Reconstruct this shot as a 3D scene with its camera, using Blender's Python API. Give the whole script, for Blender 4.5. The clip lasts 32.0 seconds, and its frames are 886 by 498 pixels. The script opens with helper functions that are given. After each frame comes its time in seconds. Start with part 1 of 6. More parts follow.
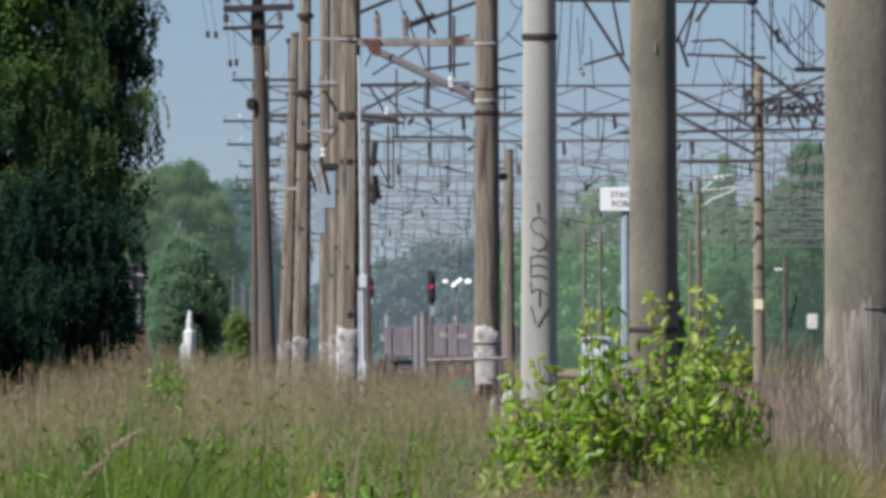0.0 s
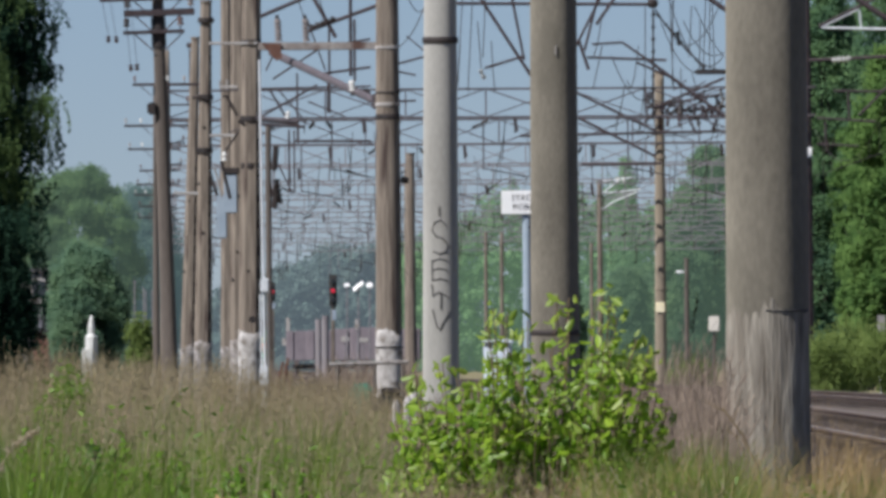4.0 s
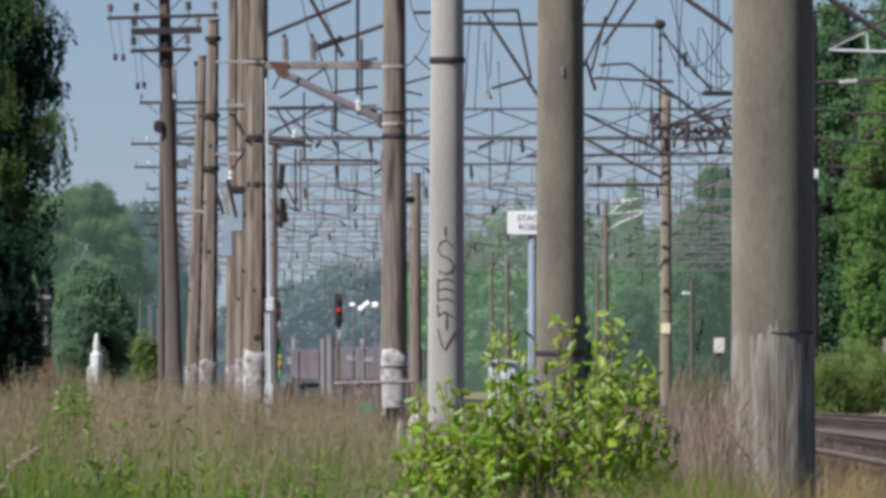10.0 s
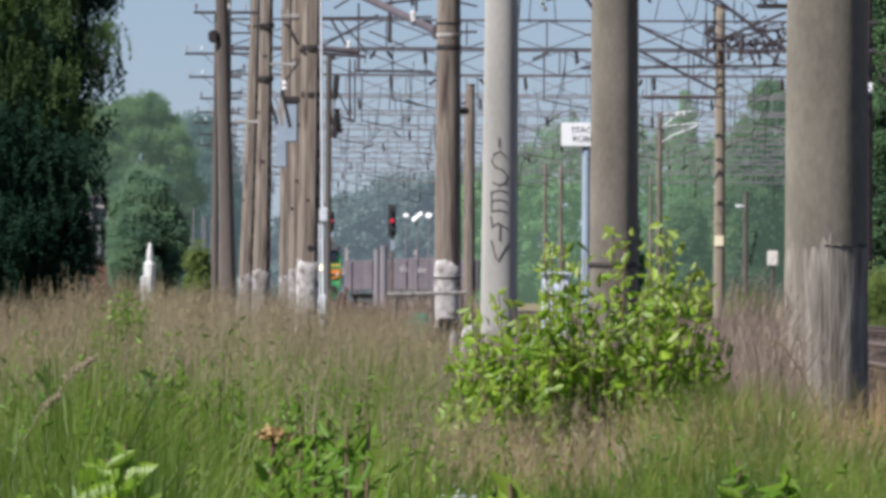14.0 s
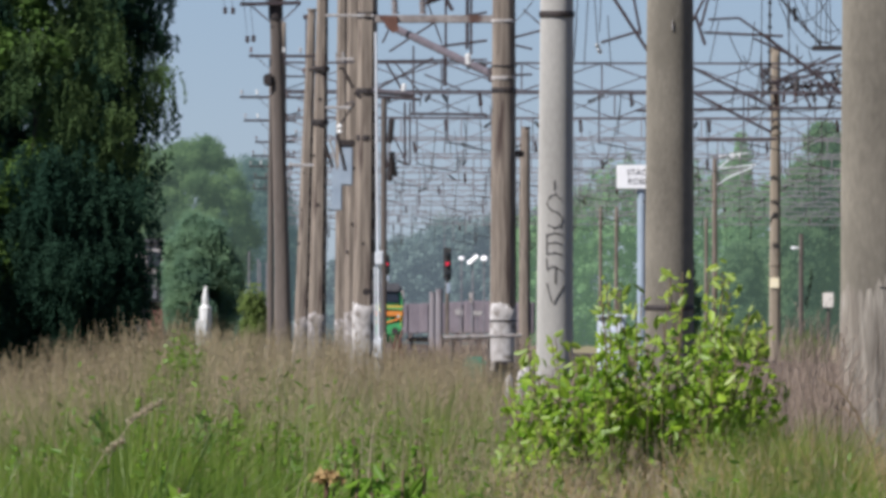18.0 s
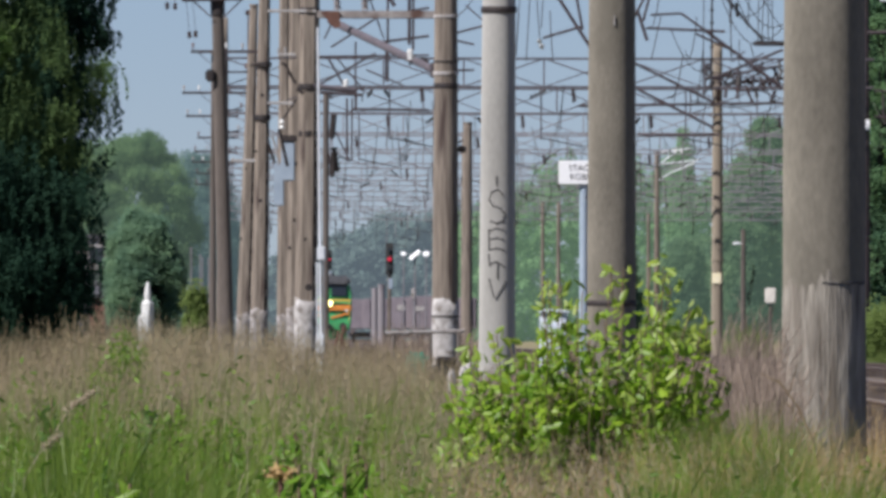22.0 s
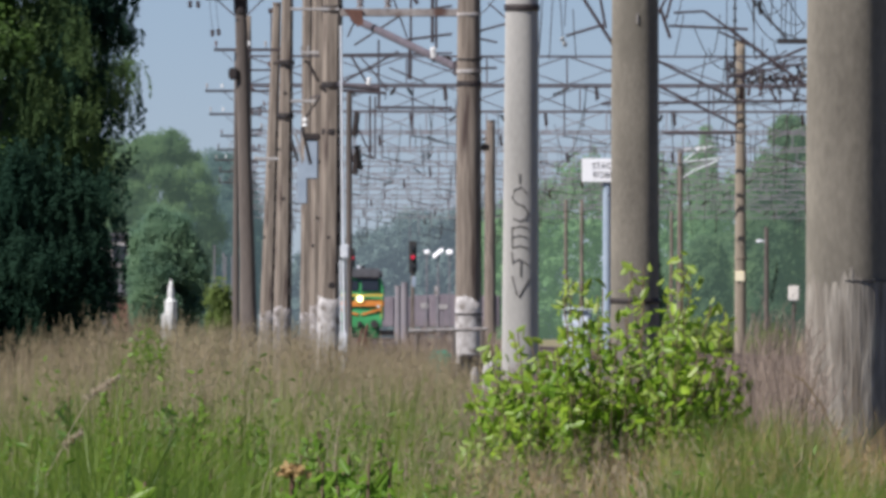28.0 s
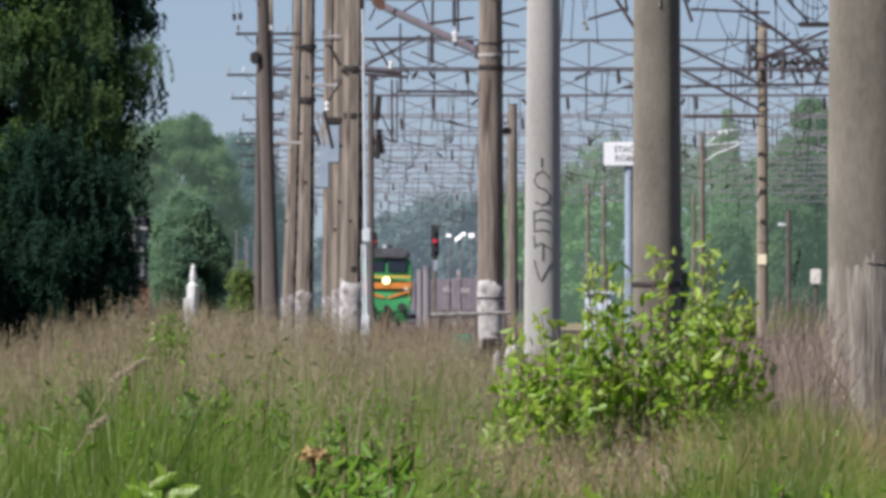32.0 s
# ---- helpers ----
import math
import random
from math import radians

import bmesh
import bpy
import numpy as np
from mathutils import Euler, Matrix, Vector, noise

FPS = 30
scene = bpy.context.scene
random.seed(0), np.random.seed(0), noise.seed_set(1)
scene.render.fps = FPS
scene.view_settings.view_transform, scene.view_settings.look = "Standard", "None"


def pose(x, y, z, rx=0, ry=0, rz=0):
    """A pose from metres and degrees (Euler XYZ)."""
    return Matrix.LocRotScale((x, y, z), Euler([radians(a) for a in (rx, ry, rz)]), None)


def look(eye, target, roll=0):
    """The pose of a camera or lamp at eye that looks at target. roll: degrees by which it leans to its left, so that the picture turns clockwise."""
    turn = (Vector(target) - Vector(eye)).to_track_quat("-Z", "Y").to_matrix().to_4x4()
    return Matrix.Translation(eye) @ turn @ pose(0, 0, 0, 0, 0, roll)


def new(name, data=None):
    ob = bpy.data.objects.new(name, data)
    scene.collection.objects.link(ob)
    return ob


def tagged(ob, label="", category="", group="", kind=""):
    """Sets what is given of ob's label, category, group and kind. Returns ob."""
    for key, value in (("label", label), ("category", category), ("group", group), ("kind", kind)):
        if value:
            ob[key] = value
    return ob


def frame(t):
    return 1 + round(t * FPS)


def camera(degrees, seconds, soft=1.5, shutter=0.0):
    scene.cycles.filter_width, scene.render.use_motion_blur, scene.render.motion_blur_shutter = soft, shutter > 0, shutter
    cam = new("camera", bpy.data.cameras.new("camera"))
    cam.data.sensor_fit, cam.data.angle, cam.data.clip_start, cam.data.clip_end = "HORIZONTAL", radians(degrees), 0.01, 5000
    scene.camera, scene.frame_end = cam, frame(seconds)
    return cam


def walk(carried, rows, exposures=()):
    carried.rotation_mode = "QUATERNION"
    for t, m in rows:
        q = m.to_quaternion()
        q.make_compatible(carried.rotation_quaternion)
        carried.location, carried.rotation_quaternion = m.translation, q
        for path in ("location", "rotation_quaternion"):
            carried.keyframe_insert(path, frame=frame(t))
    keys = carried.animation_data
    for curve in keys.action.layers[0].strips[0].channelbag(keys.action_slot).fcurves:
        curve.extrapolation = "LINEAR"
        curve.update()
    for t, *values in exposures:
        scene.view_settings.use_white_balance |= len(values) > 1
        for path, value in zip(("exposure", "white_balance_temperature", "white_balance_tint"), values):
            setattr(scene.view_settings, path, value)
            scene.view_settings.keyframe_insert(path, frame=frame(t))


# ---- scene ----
# Camera: hand-held with a long lens, standing beside the line, a metre above the field.
cam = camera(3.0, 32.0, soft=3.75)
EYE_Z = 1.0
PATH = [
    (0, 0.3766, 90.3729, 0.127),
    (0.5, 0.3581, 90.4686, -0.020),
    (1, 0.2334, 90.4949, 0.065),
    (1.5, 0.1818, 90.5487, 0.044),
    (2, 0.2140, 90.5190, 0.079),
    (2.5, 0.1584, 90.4272, 0.158),
    (4.5, 0.0422, 90.3830, 0.380),
    (5, 0.0377, 90.3877, 0.366),
    (5.5, 0.0187, 90.4047, 0.406),
    (6, -0.0019, 90.4346, 0.199),
    (6.5, -0.0053, 90.3414, 0.244),
    (7, 0.0058, 90.3128, 0.137),
    (7.5, 0.1488, 90.2925, 0.163),
    (8, 0.1754, 90.3993, 0.029),
    (8.5, 0.1753, 90.4023, 0.071),
    (9, 0.1650, 90.4326, 0.026),
    (9.5, 0.0397, 90.4577, -0.165),
    (10, 0.0612, 90.4511, 0.008),
    (10.5, 0.1231, 90.4308, -0.038),
    (11, 0.1758, 90.3538, -0.060),
    (11.5, 0.3342, 90.2486, -0.085),
    (12, 0.3842, 90.2237, -0.014),
    (12.5, 0.3978, 90.1306, -0.229),
    (13, 0.2468, 90.1099, -0.237),
    (13.5, 0.2400, 90.1240, -0.384),
    (14, 0.2411, 90.1499, -0.296),
    (14.5, 0.2468, 90.1871, -0.224),
    (16.5, 0.3098, 90.3109, 0.267),
    (17, 0.2844, 90.3323, 0.036),
    (17.5, 0.3043, 90.3411, -0.032),
    (18, 0.4296, 90.2946, -0.138),
    (18.5, 0.5413, 90.2883, -0.094),
    (19, 0.5588, 90.2750, -0.107),
    (19.5, 0.5285, 90.2784, 0.080),
    (20, 0.4761, 90.3090, 0.049),
    (20.5, 0.3359, 90.3383, 0.076),
    (21, 0.2285, 90.3491, 0.054),
    (21.5, 0.1919, 90.2762, 0.009),
    (22, 0.2337, 90.2798, -0.117),
    (22.5, 0.2243, 90.3398, -0.182),
    (23, 0.2406, 90.3838, -0.248),
    (23.5, 0.2317, 90.3094, -0.337),
    (24, 0.2259, 90.3000, -0.234),
    (24.5, 0.1892, 90.2867, -0.160),
    (25, 0.1548, 90.2783, -0.059),
    (25.5, 0.1493, 90.2950, -0.125),
    (27.5, 0.2900, 90.3051, -0.045),
    (28, 0.3126, 90.2728, -0.073),
    (28.5, 0.3094, 90.2714, -0.006),
    (29, 0.3077, 90.3223, -0.047),
    (29.5, 0.3021, 90.3438, -0.152),
    (30, 0.3927, 90.3437, -0.155),
    (30.5, 0.4059, 90.3259, 0.079),
    (31, 0.4092, 90.2380, 0.152),
    (31.5, 0.3922, 90.2154, -0.064),
    (32, 0.3877, 90.2179, -0.002),
]
walk(cam, [(t, pose(0, 0, EYE_Z, tilt, roll, turn)) for t, turn, tilt, roll in PATH], [(t, 0.50 + e, 6200, tone) for t, e, tone in ((0.0, -0.05, 10), (2.0, -0.16, 10), (6.0, -0.09, 13), (8.0, -0.1, 13), (11.0, 0.0, 13), (13.0, 0.16, 14), (14.0, 0.1, 14), (18.0, 0.06, 14), (20.0, 0.11, 14), (21.0, 0.0, 14), (24.0, 0.02, 15), (30.0, 0.05, 15), (32.0, 0.08, 15))])

# ---- daylight: sun from the left, behind the camera ----
SUN_EL, SUN_TO = 48.0, Vector((-0.795, -0.607, 0))
world = bpy.data.worlds.new("world")
scene.world = world
world.use_nodes = True
wn = world.node_tree
sky = wn.nodes.new("ShaderNodeTexSky")
sky.sky_type, sky.sun_disc = "NISHITA", False
sky.sun_elevation = radians(SUN_EL)
sky.sun_rotation = math.atan2(SUN_TO.x, SUN_TO.y)
sky.altitude, sky.air_density, sky.dust_density, sky.ozone_density = 3500, 1.0, 0.0, 6.0
bg = wn.nodes["Background"]
bg.inputs["Strength"].default_value = 0.0455
tint = wn.nodes.new("ShaderNodeMix")
tint.data_type, tint.blend_type = "RGBA", "MULTIPLY"
tint.inputs[0].default_value, tint.inputs[7].default_value = 1.0, (1.02, 0.985, 1.07, 1)
wn.links.new(sky.outputs[0], tint.inputs[6]), wn.links.new(tint.outputs[2], bg.inputs["Color"])
sun = bpy.data.lights.new("sun", "SUN")
sun.energy, sun.angle, sun.color = 5.0, radians(0.6), (1.0, 0.96, 0.9)
h = math.cos(radians(SUN_EL))
sun_from = Vector((SUN_TO.x * h, SUN_TO.y * h, math.sin(radians(SUN_EL)))) * 50
new("sun", sun).matrix_world = look(sun_from, (0, 0, 0))


# ---- materials ----
def material(name, a, b, scale=6.0, rough=0.85, bump=0.3, metal=0.0, fine=60.0, stretch=(1, 1, 1), islands=0.0, objects=0.0, stain=None, emit=None, stain_scale=None):
    """Two noise scales mix the colours a and b; an optional stain colour comes in broad blotches."""
    m = bpy.data.materials.new(name)
    m.use_nodes = True
    n, l = m.node_tree.nodes, m.node_tree.links
    p = n["Principled BSDF"]
    p.inputs["Roughness"].default_value, p.inputs["Metallic"].default_value = rough, metal
    p.inputs["Diffuse Roughness"].default_value = 1.0 if rough > 0.78 else 0.0
    tc, mp = n.new("ShaderNodeTexCoord"), n.new("ShaderNodeMapping")
    mp.inputs["Scale"].default_value = stretch
    l.new(tc.outputs["Object"], mp.inputs["Vector"])
    big, small = n.new("ShaderNodeTexNoise"), n.new("ShaderNodeTexNoise")
    for node, sc in ((big, scale), (small, fine)):
        node.inputs["Scale"].default_value, node.inputs["Detail"].default_value = sc, 5
        l.new(mp.outputs[0], node.inputs["Vector"])
    add = n.new("ShaderNodeMath")
    add.operation = "MULTIPLY_ADD"
    l.new(small.outputs["Fac"], add.inputs[0])
    add.inputs[1].default_value = 0.6
    l.new(big.outputs["Fac"], add.inputs[2])
    ramp = n.new("ShaderNodeMapRange")
    ramp.inputs["From Min"].default_value, ramp.inputs["From Max"].default_value = 0.55, 1.05
    l.new(add.outputs[0], ramp.inputs["Value"])
    fac = ramp.outputs[0]
    if islands or objects:
        src = n.new("ShaderNodeNewGeometry").outputs["Random Per Island"] if islands else n.new("ShaderNodeObjectInfo").outputs["Random"]
        mixf = n.new("ShaderNodeMix")
        mixf.inputs[0].default_value = islands or objects
        l.new(fac, mixf.inputs[2])
        l.new(src, mixf.inputs[3])
        fac = mixf.outputs[0]
    mix = n.new("ShaderNodeMix")
    mix.data_type = "RGBA"
    mix.inputs[6].default_value, mix.inputs[7].default_value = (*a, 1), (*b, 1)
    l.new(fac, mix.inputs[0])
    col = mix.outputs[2]
    if stain:
        st = n.new("ShaderNodeTexNoise")
        st.inputs["Scale"].default_value, st.inputs["Detail"].default_value = stain_scale or scale * 0.35, 6
        l.new(mp.outputs[0], st.inputs["Vector"])
        r2 = n.new("ShaderNodeMapRange")
        r2.inputs["From Min"].default_value, r2.inputs["From Max"].default_value = 0.55, 0.68
        l.new(st.outputs["Fac"], r2.inputs["Value"])
        m2 = n.new("ShaderNodeMix")
        m2.data_type = "RGBA"
        l.new(r2.outputs[0], m2.inputs[0])
        l.new(col, m2.inputs[6])
        m2.inputs[7].default_value = (*stain, 1)
        col = m2.outputs[2]
    l.new(col, p.inputs["Base Color"])
    if bump:
        bp = n.new("ShaderNodeBump")
        bp.inputs["Strength"].default_value, bp.inputs["Distance"].default_value = bump, 0.02
        l.new(add.outputs[0], bp.inputs["Height"])
        l.new(bp.outputs[0], p.inputs["Normal"])
    if emit:
        p.inputs["Emission Color"].default_value, p.inputs["Emission Strength"].default_value = (*emit[:3], 1), emit[3]
    return m


def leafy(name, a, b, translucent=0.35, gloss=0.06, speck=0.55, patch=0.7, glow=None, along=1.0):
    """Leaf or blade: diffuse and translucent, each piece of its own shade between a and b."""
    m = bpy.data.materials.new(name)
    m.use_nodes = True
    n, l = m.node_tree.nodes, m.node_tree.links
    n.remove(n["Principled BSDF"])
    geo, mix = n.new("ShaderNodeNewGeometry"), n.new("ShaderNodeMix")
    mix.data_type = "RGBA"
    mix.inputs[6].default_value, mix.inputs[7].default_value = (*a, 1), (*b, 1)
    tc, ns, ad = n.new("ShaderNodeTexCoord"), n.new("ShaderNodeTexNoise"), n.new("ShaderNodeMath")
    ns.inputs["Scale"].default_value = patch
    mp = n.new("ShaderNodeMapping")
    mp.inputs["Scale"].default_value = (1, along, 1)
    l.new(tc.outputs["Object"], mp.inputs["Vector"])
    l.new(mp.outputs[0], ns.inputs["Vector"])
    ad.operation = "MULTIPLY_ADD"
    l.new(geo.outputs["Random Per Island"], ad.inputs[0])
    ad.inputs[1].default_value = speck
    sub = n.new("ShaderNodeMapRange")
    sub.inputs["From Min"].default_value, sub.inputs["From Max"].default_value = 0.35, 0.65
    sub.inputs["To Max"].default_value = 1.0 - speck
    l.new(ns.outputs["Fac"], sub.inputs["Value"])
    l.new(sub.outputs[0], ad.inputs[2])
    l.new(ad.outputs[0], mix.inputs[0])
    d, t, g, s1, s2 = (n.new("ShaderNode" + k) for k in ("BsdfDiffuse", "BsdfTranslucent", "BsdfGlossy", "MixShader", "MixShader"))
    for node in (d, t):
        l.new(mix.outputs[2], node.inputs["Color"])
    g.inputs["Roughness"].default_value = 0.45
    s1.inputs[0].default_value, s2.inputs[0].default_value = translucent, gloss
    l.new(d.outputs[0], s1.inputs[1]), l.new(t.outputs[0], s1.inputs[2])
    l.new(s1.outputs[0], s2.inputs[1]), l.new(g.outputs[0], s2.inputs[2])
    out = s2.outputs[0]
    # glow: added emission that imitates haze over far foliage
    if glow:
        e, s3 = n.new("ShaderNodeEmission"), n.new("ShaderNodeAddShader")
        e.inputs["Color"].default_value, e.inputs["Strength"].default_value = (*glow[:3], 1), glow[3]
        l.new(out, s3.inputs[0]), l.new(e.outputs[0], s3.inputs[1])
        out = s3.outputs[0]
    l.new(out, n["Material Output"].inputs["Surface"])
    return m


CONCRETE = material("weathered concrete", (0.142, 0.126, 0.097), (0.255, 0.229, 0.178), 2.6, 0.9, 0.22, fine=38, stretch=(1, 1, 0.45), stain=(0.165, 0.148, 0.113), stain_scale=3.0)
PATCHY = material("whitish steel with rust patches", (0.21, 0.175, 0.155), (0.42, 0.39, 0.365), 4.5, 0.85, 0.2, fine=16, stain=(0.12, 0.066, 0.05), stain_scale=2.2)
CONCRETE_OLD = material("old stained concrete", (0.115, 0.09, 0.07), (0.345, 0.29, 0.23), 7.0, 0.92, 0.4, fine=30, stretch=(1, 1, 0.07), stain=(0.07, 0.046, 0.038), stain_scale=6.5)
SLEEVE = material("crumbled lime-washed concrete", (0.13, 0.11, 0.086), (0.45, 0.41, 0.345), 24, 0.95, 0.9, fine=70, stretch=(1, 1, 0.1), stain=(0.18, 0.152, 0.118), stain_scale=12)
PALE = material("pale new concrete", (0.34, 0.328, 0.295), (0.48, 0.465, 0.425), 1.8, 0.8, 0.12, fine=50, stretch=(1, 1, 0.25), stain=(0.29, 0.275, 0.24))
LIME_DIM = material("worn dirty lime wash", (0.17, 0.145, 0.125), (0.45, 0.42, 0.40), 9, 0.9, 0.4, fine=40, stain=(0.15, 0.125, 0.1), stain_scale=7)
LIME = material("flaking lime wash", (0.29, 0.26, 0.235), (0.62, 0.60, 0.575), 9, 0.9, 0.4, fine=40, stain=(0.19, 0.16, 0.13), stain_scale=5)
RUST = material("weathered grey-brown steel", (0.072, 0.062, 0.072), (0.14, 0.12, 0.13), 5, 0.8, 0.2, 0.1, fine=50)
DARKRUST = material("dark brown rusted steel", (0.038, 0.028, 0.032), (0.088, 0.062, 0.064), 5, 0.8, 0.2, 0.1, fine=50)
# far steel: its pale grey puts haze into the colour
HAZED_STEEL = material("steel paled for haze", (0.165, 0.155, 0.165), (0.25, 0.235, 0.245), 4, 0.75, 0.1, 0.1, fine=40)
SANDY = material("sandy pale concrete", (0.26, 0.215, 0.155), (0.37, 0.31, 0.23), 3, 0.9, 0.2, fine=40, stretch=(1, 1, 0.15), stain=(0.2, 0.16, 0.12))
REDRUST = material("red-brown rust", (0.11, 0.05, 0.036), (0.2, 0.1, 0.07), 9, 0.9, 0.3)
DARKIRON = material("dark iron", (0.02, 0.018, 0.018), (0.06, 0.045, 0.04), 5, 0.7, 0.2, 0.3)
GALV = material("galvanised steel", (0.55, 0.58, 0.60), (0.75, 0.77, 0.78), 4, 0.45, 0.1, 0.15)
BLUEWHITE = material("blotched pale blue and white paint", (0.30, 0.38, 0.47), (0.78, 0.80, 0.82), 7, 0.6, 0.05, fine=20)
BLUEGREY = material("pale blue-grey paint", (0.25, 0.31, 0.37), (0.33, 0.39, 0.45), 4, 0.6, 0.1)
TIMBER = material("grey creosoted timber", (0.10, 0.082, 0.068), (0.20, 0.165, 0.14), 3, 0.9, 0.5, fine=70, stretch=(1, 1, 0.08), stain=(0.085, 0.07, 0.058))
DULLPORC = material("dirty brown-grey porcelain", (0.10, 0.085, 0.08), (0.2, 0.175, 0.165), 14, 0.7, 0.0)
GREYPORC = material("dull grey porcelain", (0.2, 0.19, 0.18), (0.32, 0.3, 0.28), 4, 0.6, 0.0)
GLASSY = material("white porcelain", (0.5, 0.5, 0.47), (0.62, 0.62, 0.59), 4, 0.55, 0.0)
BROWNPORC = material("brown glazed porcelain", (0.06, 0.028, 0.025), (0.11, 0.05, 0.04), 4, 0.6, 0.0)
CREAM = material("dirty cream enamel", (0.55, 0.50, 0.42), (0.82, 0.78, 0.70), 22, 0.6, 0.05, fine=40)
WHITE = material("white enamel", (0.80, 0.80, 0.79), (0.86, 0.86, 0.85), 3, 0.5, 0.03)
INK = material("black paint", (0.015, 0.015, 0.018), (0.03, 0.03, 0.035), 8, 0.6, 0.0)
SPRAY = material("faded black spray paint", (0.055, 0.05, 0.048), (0.13, 0.12, 0.115), 14, 0.8, 0.0)
BALLAST = material("brown ballast stone", (0.05, 0.039, 0.031), (0.12, 0.096, 0.078), 9, 0.95, 1.0, fine=28)
STONE = material("brown crushed stone", (0.052, 0.038, 0.028), (0.15, 0.115, 0.088), 9, 0.95, 0.4, fine=28, islands=0.8)
SLEEPER = material("oiled timber sleeper", (0.03, 0.023, 0.02), (0.075, 0.055, 0.045), 6, 0.85, 0.4, fine=40, objects=0.5)
RAILSIDE = material("rusty rail", (0.055, 0.036, 0.028), (0.13, 0.088, 0.068), 6, 0.8, 0.2, 0.1, fine=30)
RAILTOP = material("polished rail head", (0.21, 0.185, 0.165), (0.30, 0.27, 0.245), 3, 0.6, 0.02, 0.5)
# soil lightened so the ground bounces more sun onto the masts' shaded sides
EARTH = material("field soil under dry thatch and moss, lightened for bounce", (0.115, 0.108, 0.048), (0.22, 0.186, 0.10), 0.8, 0.95, 0.6, fine=14)
BARK = material("dark bark", (0.035, 0.028, 0.022), (0.09, 0.075, 0.06), 4, 0.95, 0.7, fine=30, stretch=(1, 1, 0.3))
TWIG = material("reddish twig", (0.13, 0.085, 0.045), (0.23, 0.17, 0.09), 12, 0.8, 0.2)
BRICK = material("old red brickwork", (0.14, 0.06, 0.045), (0.25, 0.12, 0.09), 3, 0.9, 0.4, fine=20)
GREEN = material("loco green paint", (0.04, 0.255, 0.085), (0.06, 0.33, 0.11), 2, 0.5, 0.03)
ORANGE = material("loco orange stripe", (0.62, 0.21, 0.035), (0.72, 0.28, 0.05), 2, 0.5, 0.02)
YELLOW = material("loco yellow paint", (0.62, 0.42, 0.06), (0.72, 0.5, 0.08), 2, 0.5, 0.02)
ROOF = material("sooty grey roof", (0.05, 0.05, 0.055), (0.11, 0.11, 0.115), 2, 0.7, 0.1)
BOGIE = material("black running gear", (0.015, 0.015, 0.016), (0.05, 0.045, 0.04), 3, 0.7, 0.1)
# wagon, yard mast and running gear colours are paled to imitate haze
WAGON = material("oxide brown wagon side paled for haze", (0.24, 0.205, 0.225), (0.33, 0.287, 0.305), 0.8, 0.9, 0.2, fine=6)
YARD = material("grey concrete paled for haze", (0.27, 0.245, 0.25), (0.34, 0.31, 0.315), 2, 0.9, 0.1, stretch=(1, 1, 0.15))
HAZED_GEAR = material("running gear paled for haze", (0.10, 0.085, 0.085), (0.17, 0.145, 0.14), 2, 0.9, 0.1)
WINDOW = material("dark window glass", (0.02, 0.025, 0.03), (0.03, 0.035, 0.04), 2, 0.08, 0.0)
BEAM = material("headlight beam", (1, 0.9, 0.6), (1, 0.9, 0.6), 2, 0.3, 0, emit=(1.0, 0.74, 0.25, 2.6))
REDLIGHT = material("red signal lens", (0.2, 0.01, 0.02), (0.2, 0.01, 0.02), 2, 0.3, 0, emit=(1.0, 0.03, 0.08, 0.4))
LEAF_NEAR = leafy("fresh shrub leaf", (0.13, 0.272, 0.022), (0.40, 0.565, 0.05), 0.62, 0.025, speck=0.5, patch=3.0)
LEAF_WEED = leafy("meadow weed leaf", (0.07, 0.175, 0.015), (0.23, 0.38, 0.035), 0.5, 0.02)
LEAF_YOUNG = leafy("young yellow-green leaf", (0.20, 0.33, 0.03), (0.42, 0.52, 0.07), 0.6, 0.03)
# birch leaf in shaded and sunlit copies; the light is in the colour
LEAF_SHADED = leafy("birch leaf darkened for shade", (0.023, 0.056, 0.040), (0.042, 0.085, 0.048), 0.55, 0.0, speck=0.12, patch=1.5)
LEAF_SUNLIT = leafy("birch leaf lightened for sun", (0.042, 0.08, 0.034), (0.105, 0.16, 0.058), 0.35, 0.0, speck=0.3)
LEAF_SHADED_LOW = leafy("low birch leaf darkened for shade", (0.018, 0.045, 0.030), (0.029, 0.061, 0.038), 0.5, 0.0, speck=0.1, patch=1.0)
LEAF_WOOD = leafy("wood edge leaf", (0.07, 0.14, 0.09), (0.155, 0.26, 0.11), 0.5, 0.0, speck=0.2, patch=0.6)
# the glowing leaf materials below imitate haze in colour and emission
LEAF_WOOD_HAZE = leafy("wood foliage glowing for haze", (0.074, 0.130, 0.076), (0.152, 0.23, 0.107), 0.55, 0.0, speck=0.18, patch=0.35, glow=(0.034, 0.051, 0.041, 1.0))
LEAF_OAK = leafy("oak leaf", (0.118, 0.208, 0.142), (0.20, 0.31, 0.18), 0.5, 0.0, speck=0.1, patch=0.9)
LEAF_LINDEN_HAZE = leafy("linden foliage glowing for haze", (0.066, 0.122, 0.060), (0.15, 0.232, 0.098), 0.55, 0.0, speck=0.12, patch=0.4, glow=(0.028, 0.040, 0.034, 1.0))
LEAF_LINDEN_HAZE_BLUE = leafy("linden foliage blued and glowing for haze", (0.082, 0.138, 0.117), (0.117, 0.178, 0.132), 0.55, 0.0, speck=0.12, patch=0.25, glow=(0.039, 0.056, 0.060, 1.0))
LEAF_HAZE = leafy("far foliage glowing for blue haze", (0.095, 0.145, 0.125), (0.135, 0.185, 0.155), 0.4, 0.0, speck=0.15, glow=(0.062, 0.076, 0.088, 1.0))
